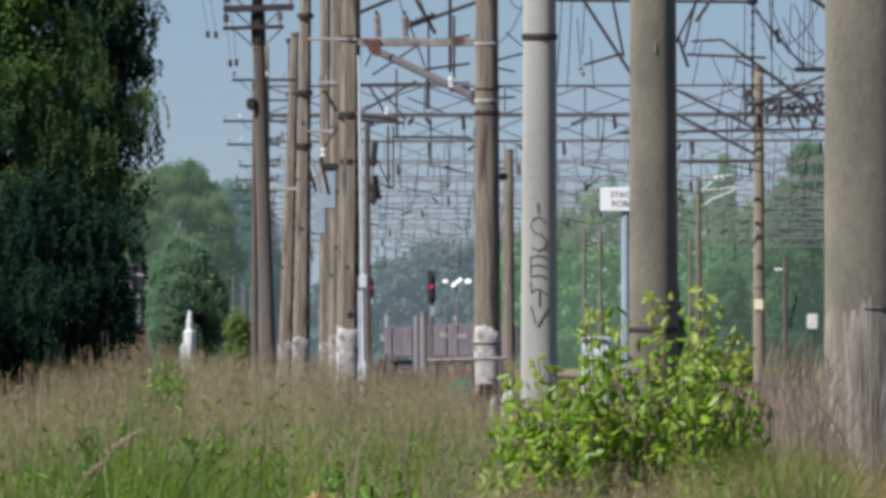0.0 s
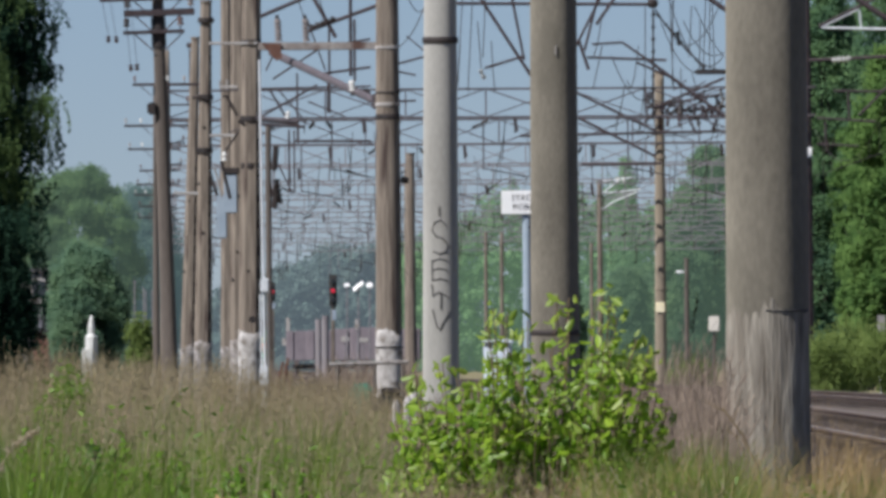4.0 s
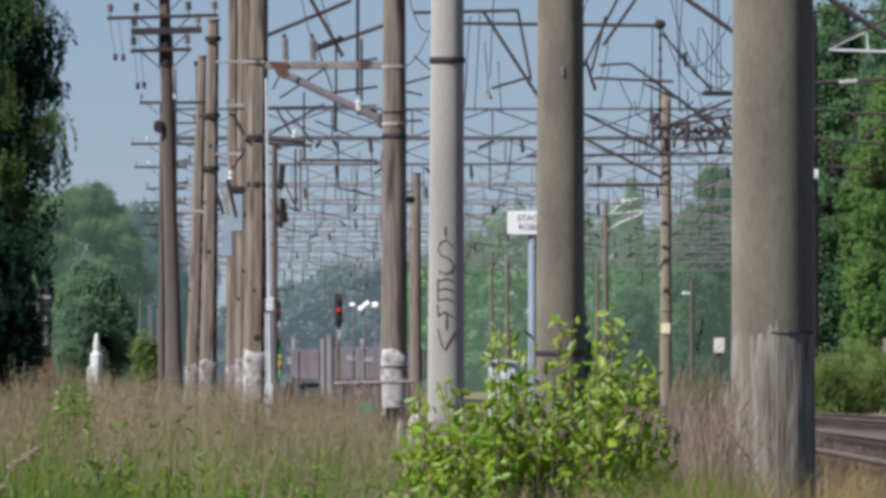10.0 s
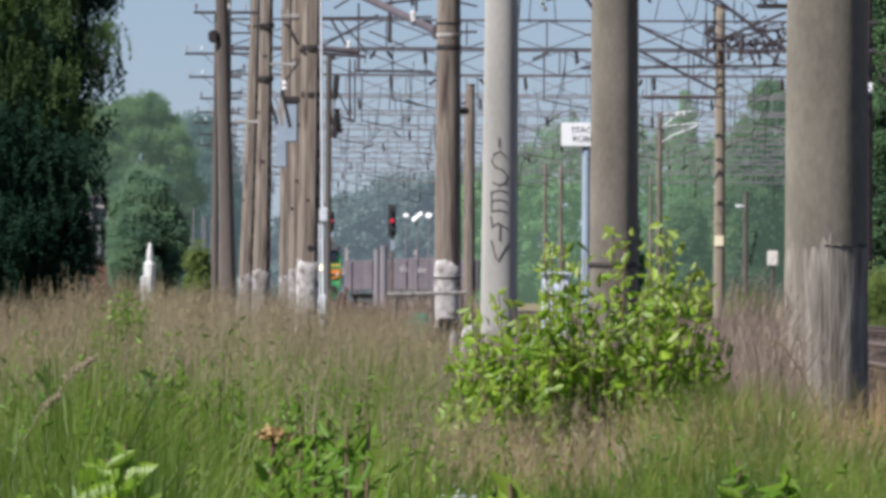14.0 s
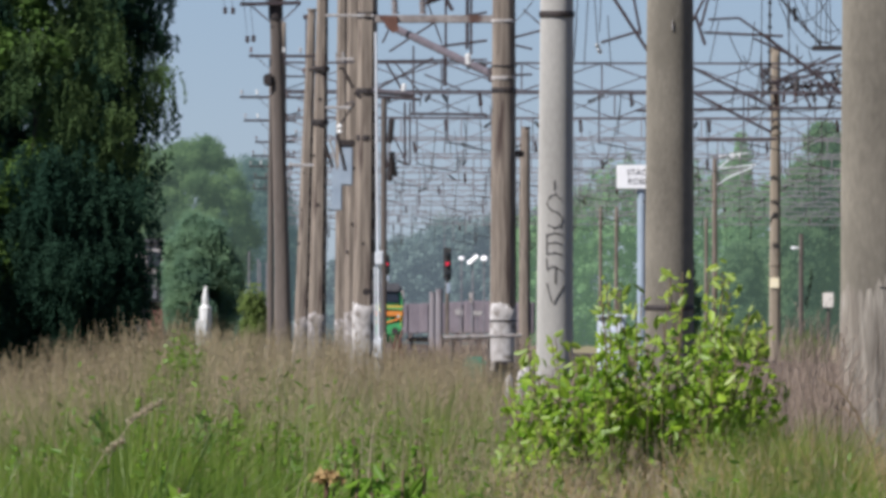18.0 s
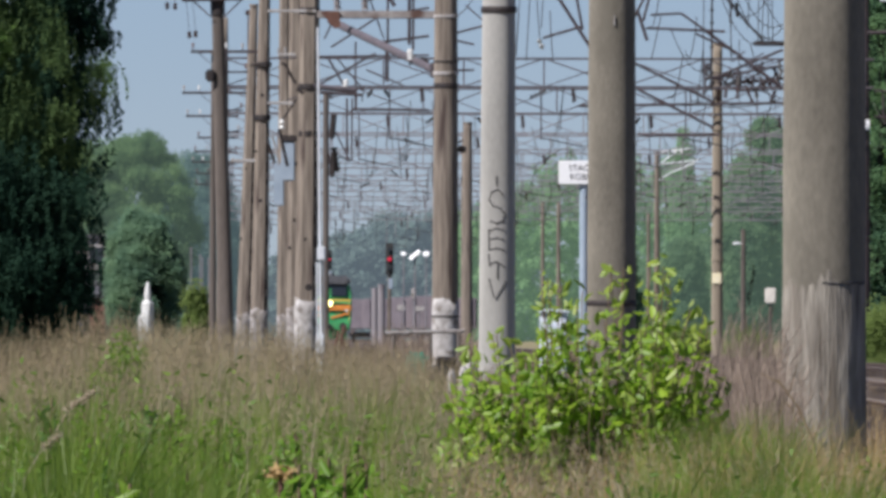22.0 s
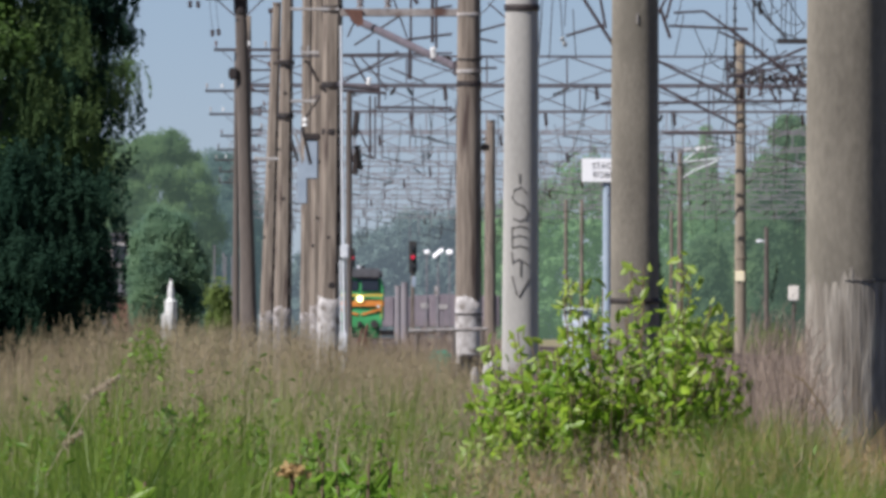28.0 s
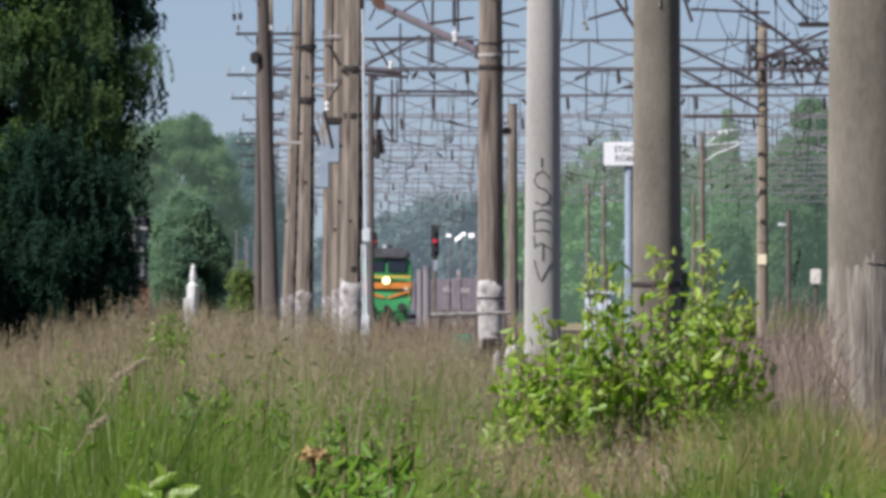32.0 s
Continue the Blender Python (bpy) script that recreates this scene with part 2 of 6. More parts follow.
LEAF_HAZE_GREEN = leafy("far foliage glowing for green haze", (0.10, 0.182, 0.085), (0.148, 0.24, 0.105), 0.4, 0.0, speck=0.2, glow=(0.056, 0.086, 0.060, 1.0))
LEAF_BRIGHT = leafy("bright aspen leaf", (0.065, 0.14, 0.045), (0.18, 0.29, 0.085), 0.5, 0.0, speck=0.3, patch=0.8)
LEAF_WILLOW = leafy("olive willow leaf", (0.15, 0.205, 0.062), (0.25, 0.33, 0.105), 0.55, 0.0, speck=0.25, patch=1.2)
LEAF_MAPLE_SUNLIT = leafy("maple leaf lightened for sun", (0.050, 0.105, 0.030), (0.14, 0.23, 0.055), 0.42, 0.0, speck=0.3)
LEAF_PINE = leafy("pine needles", (0.06, 0.10, 0.07), (0.11, 0.16, 0.11), 0.3, 0.0)
GRASS = leafy("green grass blade", (0.038, 0.096, 0.009), (0.28, 0.38, 0.056), 0.5, 0.02, speck=0.35, patch=2.6, along=0.045)
GRASS_FAR = leafy("olive grass blade", (0.085, 0.125, 0.028), (0.31, 0.335, 0.115), 0.5, 0.02, speck=0.35, patch=1.3, along=0.05)
STRAW = leafy("dry grass stalk", (0.28, 0.215, 0.13), (0.50, 0.40, 0.27), 0.35, 0.02)
SEED = leafy("purplish grass panicle", (0.205, 0.162, 0.096), (0.48, 0.405, 0.255), 0.45, 0.0, speck=0.35, patch=1.6, along=0.05)
PLUME = leafy("pale feathery seed head", (0.46, 0.38, 0.27), (0.62, 0.54, 0.41), 0.5, 0.0)
TAWNY = leafy("tawny dry grass", (0.31, 0.20, 0.082), (0.50, 0.365, 0.165), 0.4, 0.02)
DEADSTALK = leafy("grey-brown dead stalk", (0.13, 0.096, 0.075), (0.42, 0.335, 0.265), 0.3, 0.0, speck=0.75)
RUSTSEED = leafy("rust-coloured seed", (0.36, 0.225, 0.10), (0.57, 0.43, 0.21), 0.35, 0.0)
FLOWER = leafy("white umbel flower", (0.7, 0.7, 0.66), (0.8, 0.8, 0.76), 0.3, 0.0)


# ---- mesh helpers ----
def part(name, bm, mat, parent=None, label="", smooth=False):
    """Links bm as one mesh object, under parent if there is one."""
    me = bpy.data.meshes.new(name)
    bm.to_mesh(me)
    bm.free()
    return part_of(name, me, mat, parent, label, smooth)


def part_of(name, me, mat, parent=None, label="", smooth=False):
    if mat and not me.materials:
        me.materials.append(mat)
    if smooth:
        me.polygons.foreach_set("use_smooth", [True] * len(me.polygons))
    ob = new(name, me)
    if parent:
        ob.parent = parent
    return tagged(ob, label)


def thing(name, at, label, category, group="", kind="", turn=0):
    e = new(name)
    e.empty_display_size = 0.3
    e.matrix_world = pose(*at, 0, 0, turn)
    return tagged(e, label, category, group, kind)


def box(bm, c, s, rot=None, bevel=0.0):
    m = Matrix.Translation(c) @ (rot or Matrix()) @ Matrix.Diagonal((*s, 1))
    vs = bmesh.ops.create_cube(bm, size=1, matrix=m)["verts"]
    if bevel:
        es = {e for v in vs for e in v.link_edges}
        bmesh.ops.bevel(bm, geom=list(es), offset=bevel, segments=2, affect="EDGES")
    return bm


def tube(bm, p, q, r, r2=None, n=8):
    p, q = Vector(p), Vector(q)
    d = q - p
    m = Matrix.Translation((p + q) / 2) @ d.to_track_quat("Z", "Y").to_matrix().to_4x4()
    bmesh.ops.create_cone(bm, cap_ends=True, segments=n, radius1=r, radius2=r if r2 is None else r2, depth=d.length, matrix=m)
    return bm


def hose(bm, pts, r, n=6):
    """A round strand through the points, as one skin."""
    pts, rings = [Vector(p) for p in pts], []
    for i, p in enumerate(pts):
        d = (pts[min(i + 1, len(pts) - 1)] - pts[max(i - 1, 0)]).to_track_quat("Z", "Y")
        w = r[i] if isinstance(r, list) else r
        rings.append([bm.verts.new(p + d @ Vector((math.cos(6.2832 * k / n) * w, math.sin(6.2832 * k / n) * w, 0))) for k in range(n)])
    for u, v in zip(rings, rings[1:]):
        for k in range(n):
            bm.faces.new((u[k], u[(k + 1) % n], v[(k + 1) % n], v[k]))
    bm.faces.new(rings[-1]), bm.faces.new(rings[0][::-1])
    return bm


def fold(t, host):
    """Makes the parts of t parts of the thing that carries it."""
    m = host.matrix_world.inverted() @ t.matrix_world
    for ob in list(t.children):
        ob.parent, ob.matrix_basis = host, m @ ob.matrix_basis
    bpy.data.objects.remove(t)


def lathe(bm, profile, n=20, wob=0.0, off=(0, 0)):
    """A body of revolution round z from (radius, z) pairs, slightly uneven with wob."""
    rings = []
    for r, z in profile:
        rings.append([bm.verts.new((off[0] + math.cos(a) * k, off[1] + math.sin(a) * k, z)) for i in range(n)
                      for a in (2 * math.pi * i / n,) for k in (r * (1 + wob * noise.noise((math.cos(a) * 2, math.sin(a) * 2, z * 1.3))),)])
    for a, b in zip(rings, rings[1:]):
        for i in range(n):
            bm.faces.new((a[i], a[(i + 1) % n], b[(i + 1) % n], b[i]))
    bm.faces.new(rings[-1])
    bm.faces.new(rings[0][::-1])
    return bm


def bmx(fn, *a, **k):
    return fn(bmesh.new(), *a, **k)


def insulator(bm, p, q, r=0.06, discs=3):
    """A string of porcelain sheds between p and q."""
    p, q = Vector(p), Vector(q)
    tube(bm, p, q, r * 0.4, n=8)
    for i in range(discs):
        c = p.lerp(q, (i + 0.5) / discs)
        d = (q - p).normalized() * r * 0.45
        tube(bm, c - d, c + d, r, r * 0.55, 10)
    return bm


def quads_mesh(name, verts, faces):
    """A mesh from numpy arrays: verts (n, 3) and faces (m, k)."""
    me = bpy.data.meshes.new(name)
    k = faces.shape[1]
    me.vertices.add(len(verts)), me.loops.add(faces.size), me.polygons.add(len(faces))
    me.vertices.foreach_set("co", np.ascontiguousarray(verts, dtype=np.float32).ravel())
    me.loops.foreach_set("vertex_index", np.ascontiguousarray(faces, dtype=np.int32).ravel())
    me.polygons.foreach_set("loop_start", np.arange(0, faces.size, k, dtype=np.int32))
    me.polygons.foreach_set("loop_total", np.full(len(faces), k, dtype=np.int32))
    me.update(calc_edges=True)
    return me


RNG = np.random.default_rng(7)


def leaves_mesh(name, c, size, droop=0.0, slim=0.55, out=None, form="kite", loose=0.36):
    """One small folded leaf at each centre of c; out gives the way that the leaves roughly face."""
    n = len(c)
    u = RNG.normal(size=(n, 3))
    u[:, 2] = u[:, 2] * (1 - droop) - droop * 1.6
    if out is not None:
        f = out + RNG.normal(size=(n, 3)) * loose
        f /= np.linalg.norm(f, axis=1)[:, None]
        u -= f * (u * f).sum(1)[:, None]
    u /= np.linalg.norm(u, axis=1)[:, None]
    w = np.cross(u, RNG.normal(size=(n, 3)) if out is None else f)
    w /= np.linalg.norm(w, axis=1)[:, None]
    up = np.cross(u, w)
    s = (size * RNG.uniform(0.6, 1.35, n))[:, None]
    if form == "small":
        v = np.stack([c - u * s * 0.5 - w * s * slim * 0.5, c - u * s * 0.5 + w * s * slim * 0.5, c + u * s * 0.5], 1)
        return quads_mesh(name, v.reshape(-1, 3), np.arange(n * 3).reshape(n, 3))
    if form == "oval":
        rim = [c + u * s * a + w * s * slim * b + up * s * h for a, b, h in ((-0.5, 0, 0), (-0.22, 0.42, 0.1), (0.16, 0.36, 0.1), (0.5, 0, -0.06), (0.16, -0.36, 0.1), (-0.22, -0.42, 0.1))]
        i = np.arange(n)[:, None] * 6
        return quads_mesh(name, np.stack(rim, 1).reshape(-1, 3), np.concatenate([i + np.array([[0, 1, 2, 3]]), i + np.array([[0, 3, 4, 5]])]))
    v = np.empty((n, 4, 3))
    v[:, 0] = c - u * s * 0.5
    v[:, 1] = c + w * s * slim * 0.5 + up * s * 0.1
    v[:, 2] = c + u * s * 0.5 + up * s * 0.05
    v[:, 3] = c - w * s * slim * 0.5 + up * s * 0.1
    f = np.arange(n * 4).reshape(n, 4)
    return quads_mesh(name, v.reshape(-1, 3), f)


def blades_mesh(name, x, y, z, h, w, lean, way=None):
    """Grass blades: a bent ribbon of three triangles each; way: the angle towards which a blade leans."""
    n = len(x)
    a = RNG.uniform(0, 2 * np.pi, n)
    side = np.stack([np.cos(a), np.sin(a) * 0.5, np.zeros(n)], 1) * (w / 2)[:, None]
    b = RNG.uniform(0, 2 * np.pi, n) if way is None else way + RNG.normal(size=n) * 0.5
    ln = np.stack([np.cos(b) + 0.3, np.sin(b), np.zeros(n)], 1) * (lean * h)[:, None]
    p = np.stack([x, y, z], 1)
    upv = np.stack([np.zeros(n), np.zeros(n), h], 1)
    v = np.empty((n, 5, 3))
    v[:, 0], v[:, 1] = p - side, p + side
    mid = p + upv * 0.58 + ln * 0.35
    v[:, 2], v[:, 3] = mid - side * 0.8, mid + side * 0.8
    v[:, 4] = p + upv * (1 - lean * 0.35)[:, None] + ln
    i = np.arange(n)[:, None] * 5
    f = np.concatenate([i + np.array([[0, 1, 3]]), i + np.array([[0, 3, 2]]), i + np.array([[2, 3, 4]])], 0)
    me = quads_mesh(name, v.reshape(-1, 3), f)
    return me, v[:, 4]


def panicles_mesh(name, tips, size, n_spike=7):
    """Loose seed heads: short thin spikelets round the top of each stalk."""
    n = len(tips)
    c = np.repeat(tips, n_spike, 0)
    k = np.tile(np.linspace(0, 1, n_spike), n)
    s = np.repeat(size * RNG.uniform(0.6, 1.3, n), n_spike)
    off = RNG.normal(size=(n * n_spike, 3)) * (s * 0.07 * (0.3 + k))[:, None]
    c = c + off
    c[:, 2] -= k * s - 0.02
    d = RNG.normal(size=(n * n_spike, 3)) * 0.5
    d[:, 2] += 1.0
    d /= np.linalg.norm(d, axis=1)[:, None]
    w = np.cross(d, RNG.normal(size=(n * n_spike, 3)))
    w /= np.linalg.norm(w, axis=1)[:, None]
    l, t = (s * 0.17)[:, None], (s * 0.014)[:, None]
    v = np.stack([c - d * l, c + w * t, c + d * l, c - w * t], 1)
    return quads_mesh(name, v.reshape(-1, 3), np.arange(n * n_spike * 4).reshape(-1, 4))


def crown_points(blobs, clumps, per, spread, shell=0.55):
    """Leaf centres in clumps that fill the outer part of a set of ellipsoids (x, y, z, rx, ry, rz)."""
    b = np.array(blobs, dtype=float)
    vol = b[:, 3] * b[:, 4] * b[:, 5]
    i = RNG.choice(len(b), clumps, p=vol ** 0.7 / (vol ** 0.7).sum())
    d = RNG.normal(size=(clumps, 3))
    d /= np.linalg.norm(d, axis=1)[:, None]
    r = RNG.uniform(shell, 1.0, clumps)[:, None]
    c = b[i, :3] + d * r * b[i, 3:]
    jit = np.clip(RNG.normal(size=(clumps * per, 3)), -1.3, 1.3)
    p = np.repeat(c, per, 0) + jit * spread * np.repeat(RNG.uniform(0.6, 1.4, clumps), per)[:, None]
    o = np.repeat(d, per, 0) * 0.5 + jit * 0.4
    o[:, 2] += 0.35
    return c, p, o / np.linalg.norm(o, axis=1)[:, None]


def tree(name, at, height, trunk_r, blobs, clumps, per, spread, leaf, mat, label, droop=0.0, strands=0, group="", shell=0.55, slim=0.55, limbs=14, even=0.0, kind=""):
    """A tapered, slightly crooked trunk, limbs to some clumps and a crown of single leaves. Blobs are in the tree's own space."""
    t = thing(name, at, label, "tree", group, kind)
    bm = bmesh.new()
    pts, p = [], Vector((0, 0, -0.2))
    for i in range(7):
        pts.append(p.copy())
        p += Vector((random.uniform(-0.03, 0.03) * height, random.uniform(-0.03, 0.03) * height, height * 0.8 / 6))
    hose(bm, pts, [trunk_r * (1 - i * 0.14) for i in range(7)], 9)
    part("trunk", bm, BARK, t)
    c, q, o = crown_points(blobs, clumps, per, spread, shell)
    for k in range(limbs):
        e = Vector(c[RNG.integers(len(c))])
        s = pts[min(5, max(1, int(e.z / height * 5)))]
        m = s.lerp(e, 0.55) + Vector((0, 0, 0.06 * height))
        bm = bmesh.new()
        hose(bm, [s, m, e], [trunk_r * 0.3, trunk_r * 0.2, trunk_r * 0.06], 6)
        part("limb", bm, BARK, t)
    if strands:
        n_leaf = 15
        keep = (c[:, 2] < 8) | (RNG.uniform(size=len(c)) < 0.12)
        top, way = c[keep], o[::per][keep]
        m = len(top)
        tilt = RNG.normal(size=(m, 2)) * 0.12
        ln = RNG.uniform(0.12, 0.55, m)
        root = np.repeat(top, strands, 0) + np.clip(RNG.normal(size=(m * strands, 3)), -1.6, 1.6) * (spread, spread, spread * 0.6)
        l2 = np.repeat(ln, strands) * RNG.uniform(0.5, 1.15, m * strands)
        f = np.tile(np.linspace(0, 1, n_leaf), m * strands)
        q = np.repeat(root, n_leaf, 0)
        drop = f * np.repeat(l2, n_leaf)
        q[:, :2] += np.repeat(np.repeat(tilt, strands, 0), n_leaf, 0) * (drop ** 0.5)[:, None] + RNG.normal(size=(len(q), 2)) * 0.016
        q[:, 2] -= drop
        q[:, 2] = np.maximum(q[:, 2], RNG.uniform(0.25, 0.9, len(q)))
        o = np.repeat(np.repeat(way, strands, 0), n_leaf, 0) + RNG.normal(size=q.shape) * 0.3
    o = o * (1 - even) + np.array([(-0.45, -0.62, 0.64)]) * even
    part_of("crown", leaves_mesh("crown", q, leaf, droop, slim, o, "small", 0.5), mat, t)
    return t


# ---- ground and railway ----
def line_x(y):
    """The first track's centre line: straight past the camera, then a long bend to the left."""
    if y < 250:
        return 4.56
    if y < 960:
        k = (y - 250) / 710
        return 4.56 + (-9.72 - 4.56) * k * k * (3 - 2 * k) - 9.6 * k * k * (k - 1)
    s = y - 960
    return -9.72 - 0.01353 * s - 5.81e-6 * s * s


bm = bmesh.new()
ys = [-300, -20, 20, 60, 120, 200, 300, 500, 800, 1300, 2200, 4800]
xs = [-4000, -800, -120, -30, -8, 0, 8, 30, 120, 800, 4000]
grid = [[bm.verts.new((x, y, 0.0)) for x in xs] for y in ys]
for a, b in zip(grid, grid[1:]):
    for i in range(len(xs) - 1):
        bm.faces.new((a[i], a[i + 1], b[i + 1], b[i]))
tagged(part("ground", bm, EARTH), "flat field soil under tall meadow grass", "ground", kind="structure")

STATIONS = [-60 + 20 * i for i in range(17)] + [280 + 40 * i for i in range(38)]


def sweep(name, profile, offset, mat, parent, label="", closed=True):
    """A profile (x, z) carried along the line at a sideways offset."""
    bm = bmesh.new()
    rings = [[bm.verts.new((line_x(y) + offset + px, y, pz)) for px, pz in profile] for y in STATIONS]
    for a, b in zip(rings, rings[1:]):
        for i in range(len(profile) if closed else len(profile) - 1):
            j = (i + 1) % len(profile)
            bm.faces.new((a[i], b[i], b[j], a[j]))
    return part(name, bm, mat, parent, label)


RAIL = [(-0.065, 0.14), (-0.065, 0.155), (-0.012, 0.17), (-0.012, 0.255), (-0.036, 0.27), (-0.036, 0.292), (0.036, 0.292), (0.036, 0.27), (0.012, 0.255), (0.012, 0.17), (0.065, 0.155), (0.065, 0.14)]
track_beds = []
for k, off in enumerate((0.0, 4.1)):
    bed = thing("railway_track", (0, 0, 0), "rusty rails on dark timber sleepers in brown ballast", "railway track", "tracks of the line", "structure")
    track_beds.append((bed, off))
    sweep("ballast", [(-2.55, 0.004), (-1.75, 0.13), (1.75, 0.13), (2.05, 0.004 + 0.1)] if k == 0 else [(-2.06, 0.104), (-1.75, 0.131), (1.75, 0.131), (2.6, 0.004)], off, BALLAST, bed, closed=False)
    for s in (-0.76, 0.76):
        r = sweep("rail", [(px + s, pz) for px, pz in RAIL], off, RAILSIDE, bed)
        sweep("rail_head", [(s - 0.03, 0.2922), (s - 0.026, 0.296), (s + 0.026, 0.296), (s + 0.03, 0.2922)], off, RAILTOP, r, "polished running surface")


# ---- concrete masts ----
def mast(at, height, r_base, mat, label, name="concrete_mast", taper=0.0075, lean=(0, 0), wash=None, bands=(), wob=0.012, group="line-side masts", wash_from=0.0, sides=28):
    t = thing(name, at, label, "mast", group)
    t.matrix_world = t.matrix_world @ pose(0, 0, 0, lean[0], lean[1])
    prof = [(r_base - taper * z, z) for z in np.linspace(-0.1, height, 44)]
    part("shaft", bmx(lathe, prof, sides, wob), mat, t, smooth=sides > 8)
    part("cap", bmx(lathe, [(r_base - taper * height + 0.015, height - 0.01), (r_base - taper * height + 0.015, height + 0.05)], 28), mat, t)
    if wash:
        bm = bmx(lathe, [(r_base - taper * z + 0.006, z) for z in np.linspace(wash_from, wash, 9)], sides if sides > 8 else sides * 4, wob)
        for v in bm.verts:
            if v.co.z > wash - 0.01:
                v.co.z += 0.16 * noise.noise((v.co.x * 9, v.co.y * 9, at[0]))
        part("lime_wash", bm, LIME_DIM if at[1] > 320 and at[0] < -3.8 else LIME, t, "flaking white lime wash", True)
    for z, hgt, m, extra in bands:
        r = r_base - taper * z
        part("clamp_band", bmx(lathe, [(r + extra, z - hgt / 2), (r + extra + 0.006, z), (r + extra, z + hgt / 2)], 28), m, t)
    return t


def cable(t, pts, r=0.012, mat=None, name="cable"):
    bm = bmesh.new()
    hose(bm, pts, r)
    return part(name, bm, mat or DARKIRON, t)


# nearest mast, with a broken sleeve of lime-washed concrete round its foot
m1 = mast((1.697, 92, 0), 11, 0.231, CONCRETE, "stout weathered grey concrete mast with a crumbling white-washed foot", taper=0.0035, group="line-side masts")
prof = [(0.2410, -0.1), (0.2390, 0.1), (0.2360, 0.3), (0.2320, 0.5), (0.2300, 0.7), (0.2290, 0.9), (0.2290, 1.05), (0.2285, 1.16), (0.2275, 1.262)]
bm = bmx(lathe, prof, 64, 0.02)
for v in bm.verts:
    side = min(1, max(0, 0.5 - v.co.x * 7))
    rag = noise.noise((v.co.x * 40, v.co.y * 40, 2.0)) + 0.6 * noise.noise((v.co.x * 14, v.co.y * 14, 5.0))
    if v.co.z > 1.2:
        v.co.z += side * (0.22 + 0.07 * rag)
    crumble = 1 - side * 0.012 * max(0, 1 - v.co.z) + 0.022 * rag * max(0, 1.1 - v.co.z)
    if v.co.z > 0.9:
        crumble -= side * (0.03 if v.co.z > 1.2 else 0.0)
    v.co.x *= crumble
    v.co.y *= crumble
part("sleeve", bm, SLEEVE, m1, "crumbling lime-washed sleeve with vertical cracks")
for a0, a1, z in ((-66, 8, 1.266),):
    bm = bmesh.new()
    for i in range(10):
        a, b = (radians(a0 - 28 + (a1 - a0) * j / 10) for j in (i, i + 1))
        tube(bm, (0.229 * math.cos(a), 0.229 * math.sin(a), z + random.uniform(-0.006, 0.006)), (0.229 * math.cos(b), 0.229 * math.sin(b), z + random.uniform(-0.008, 0.008)), random.uniform(0.002, 0.006), n=6)
    part("crack", bm, INK, m1, "dark broken rim of the sleeve")
# second mast
m2 = mast((0.888, 151, 0), 11, 0.222, CONCRETE, "plain grey-brown concrete mast behind the leafy shrub", taper=0.0035, bands=((1.257, 0.05, DARKIRON, 0.003),))
part("chip", bmx(box, (0.02, -0.213, 3.774), (0.012, 0.02, 0.09), bevel=0.004), LIME, m2, "white chip in the concrete")
# pale mast with spray-painted letters
wx = -0.169
mw = mast((wx, 187, 0), 11.5, 0.208, PALE, "pale new concrete mast with sprayed letters and a dark steel band", taper=0.0055, lean=(0, 0.22), wob=0.004, bands=((4.56, 0.07, DARKIRON, 0.012),))
strokes = [
    [(0.5, 0.0), (0.5, 0.1)],
    [(0.75, 0.2), (0.55, 0.14), (0.3, 0.17), (0.2, 0.25), (0.35, 0.31), (0.65, 0.34), (0.82, 0.4), (0.75, 0.47), (0.5, 0.5), (0.25, 0.47)],
    [(0.2, 0.56), (0.22, 0.78)], [(0.2, 0.58), (0.5, 0.55), (0.8, 0.57)], [(0.22, 0.67), (0.5, 0.65), (0.78, 0.67)], [(0.22, 0.78), (0.5, 0.76), (0.8, 0.78)],
    [(0.2, 0.82), (0.25, 0.95)], [(0.25, 0.93), (0.5, 0.9), (0.85, 0.96)], [(0.56, 0.91), (0.55, 1.08)],
    [(0.22, 1.08), (0.4, 1.26), (0.5, 1.3), (0.6, 1.24), (0.9, 1.1)]]
for st in strokes:
    bm = bmesh.new()
    pts = []
    for sx, sz in st:
        z = 2.72 - sz * 1.05
        r = 0.208 - 0.0055 * z + 0.0005
        a = radians(-90 - 46 + sx * 84)
        pts.append((r * math.cos(a), r * math.sin(a), z))
    hose(bm, pts, 0.0105)
    part("sprayed_stroke", bm, SPRAY, mw, "black spray-paint stroke")
# third mast, with the beam and strut towards the left row
m3 = mast((-1.076, 273, 0), 10.5, 0.219, CONCRETE_OLD, "brown-stained concrete mast with a white-washed foot, carrying a steel beam", taper=0.0055, wash=1.511, bands=((6.088, 0.05, LIME, 0.01), (5.167, 0.06, LIME, 0.012), (5.359, 0.03, DARKIRON, 0.01), (4.966, 0.09, DARKIRON, 0.004), (1.246, 0.03, DARKIRON, 0.012)))
cable(m3, [(0.2, -0.05, 1.0), (0.19, -0.06, 3.0), (0.17, -0.06, 6.2), (-0.12, -0.12, 6.6)], 0.014)
cable(m3, [(-0.17, -0.06, 6.1), (-0.1, -0.15, 5.6), (-0.19, -0.05, 4.6)], 0.01)
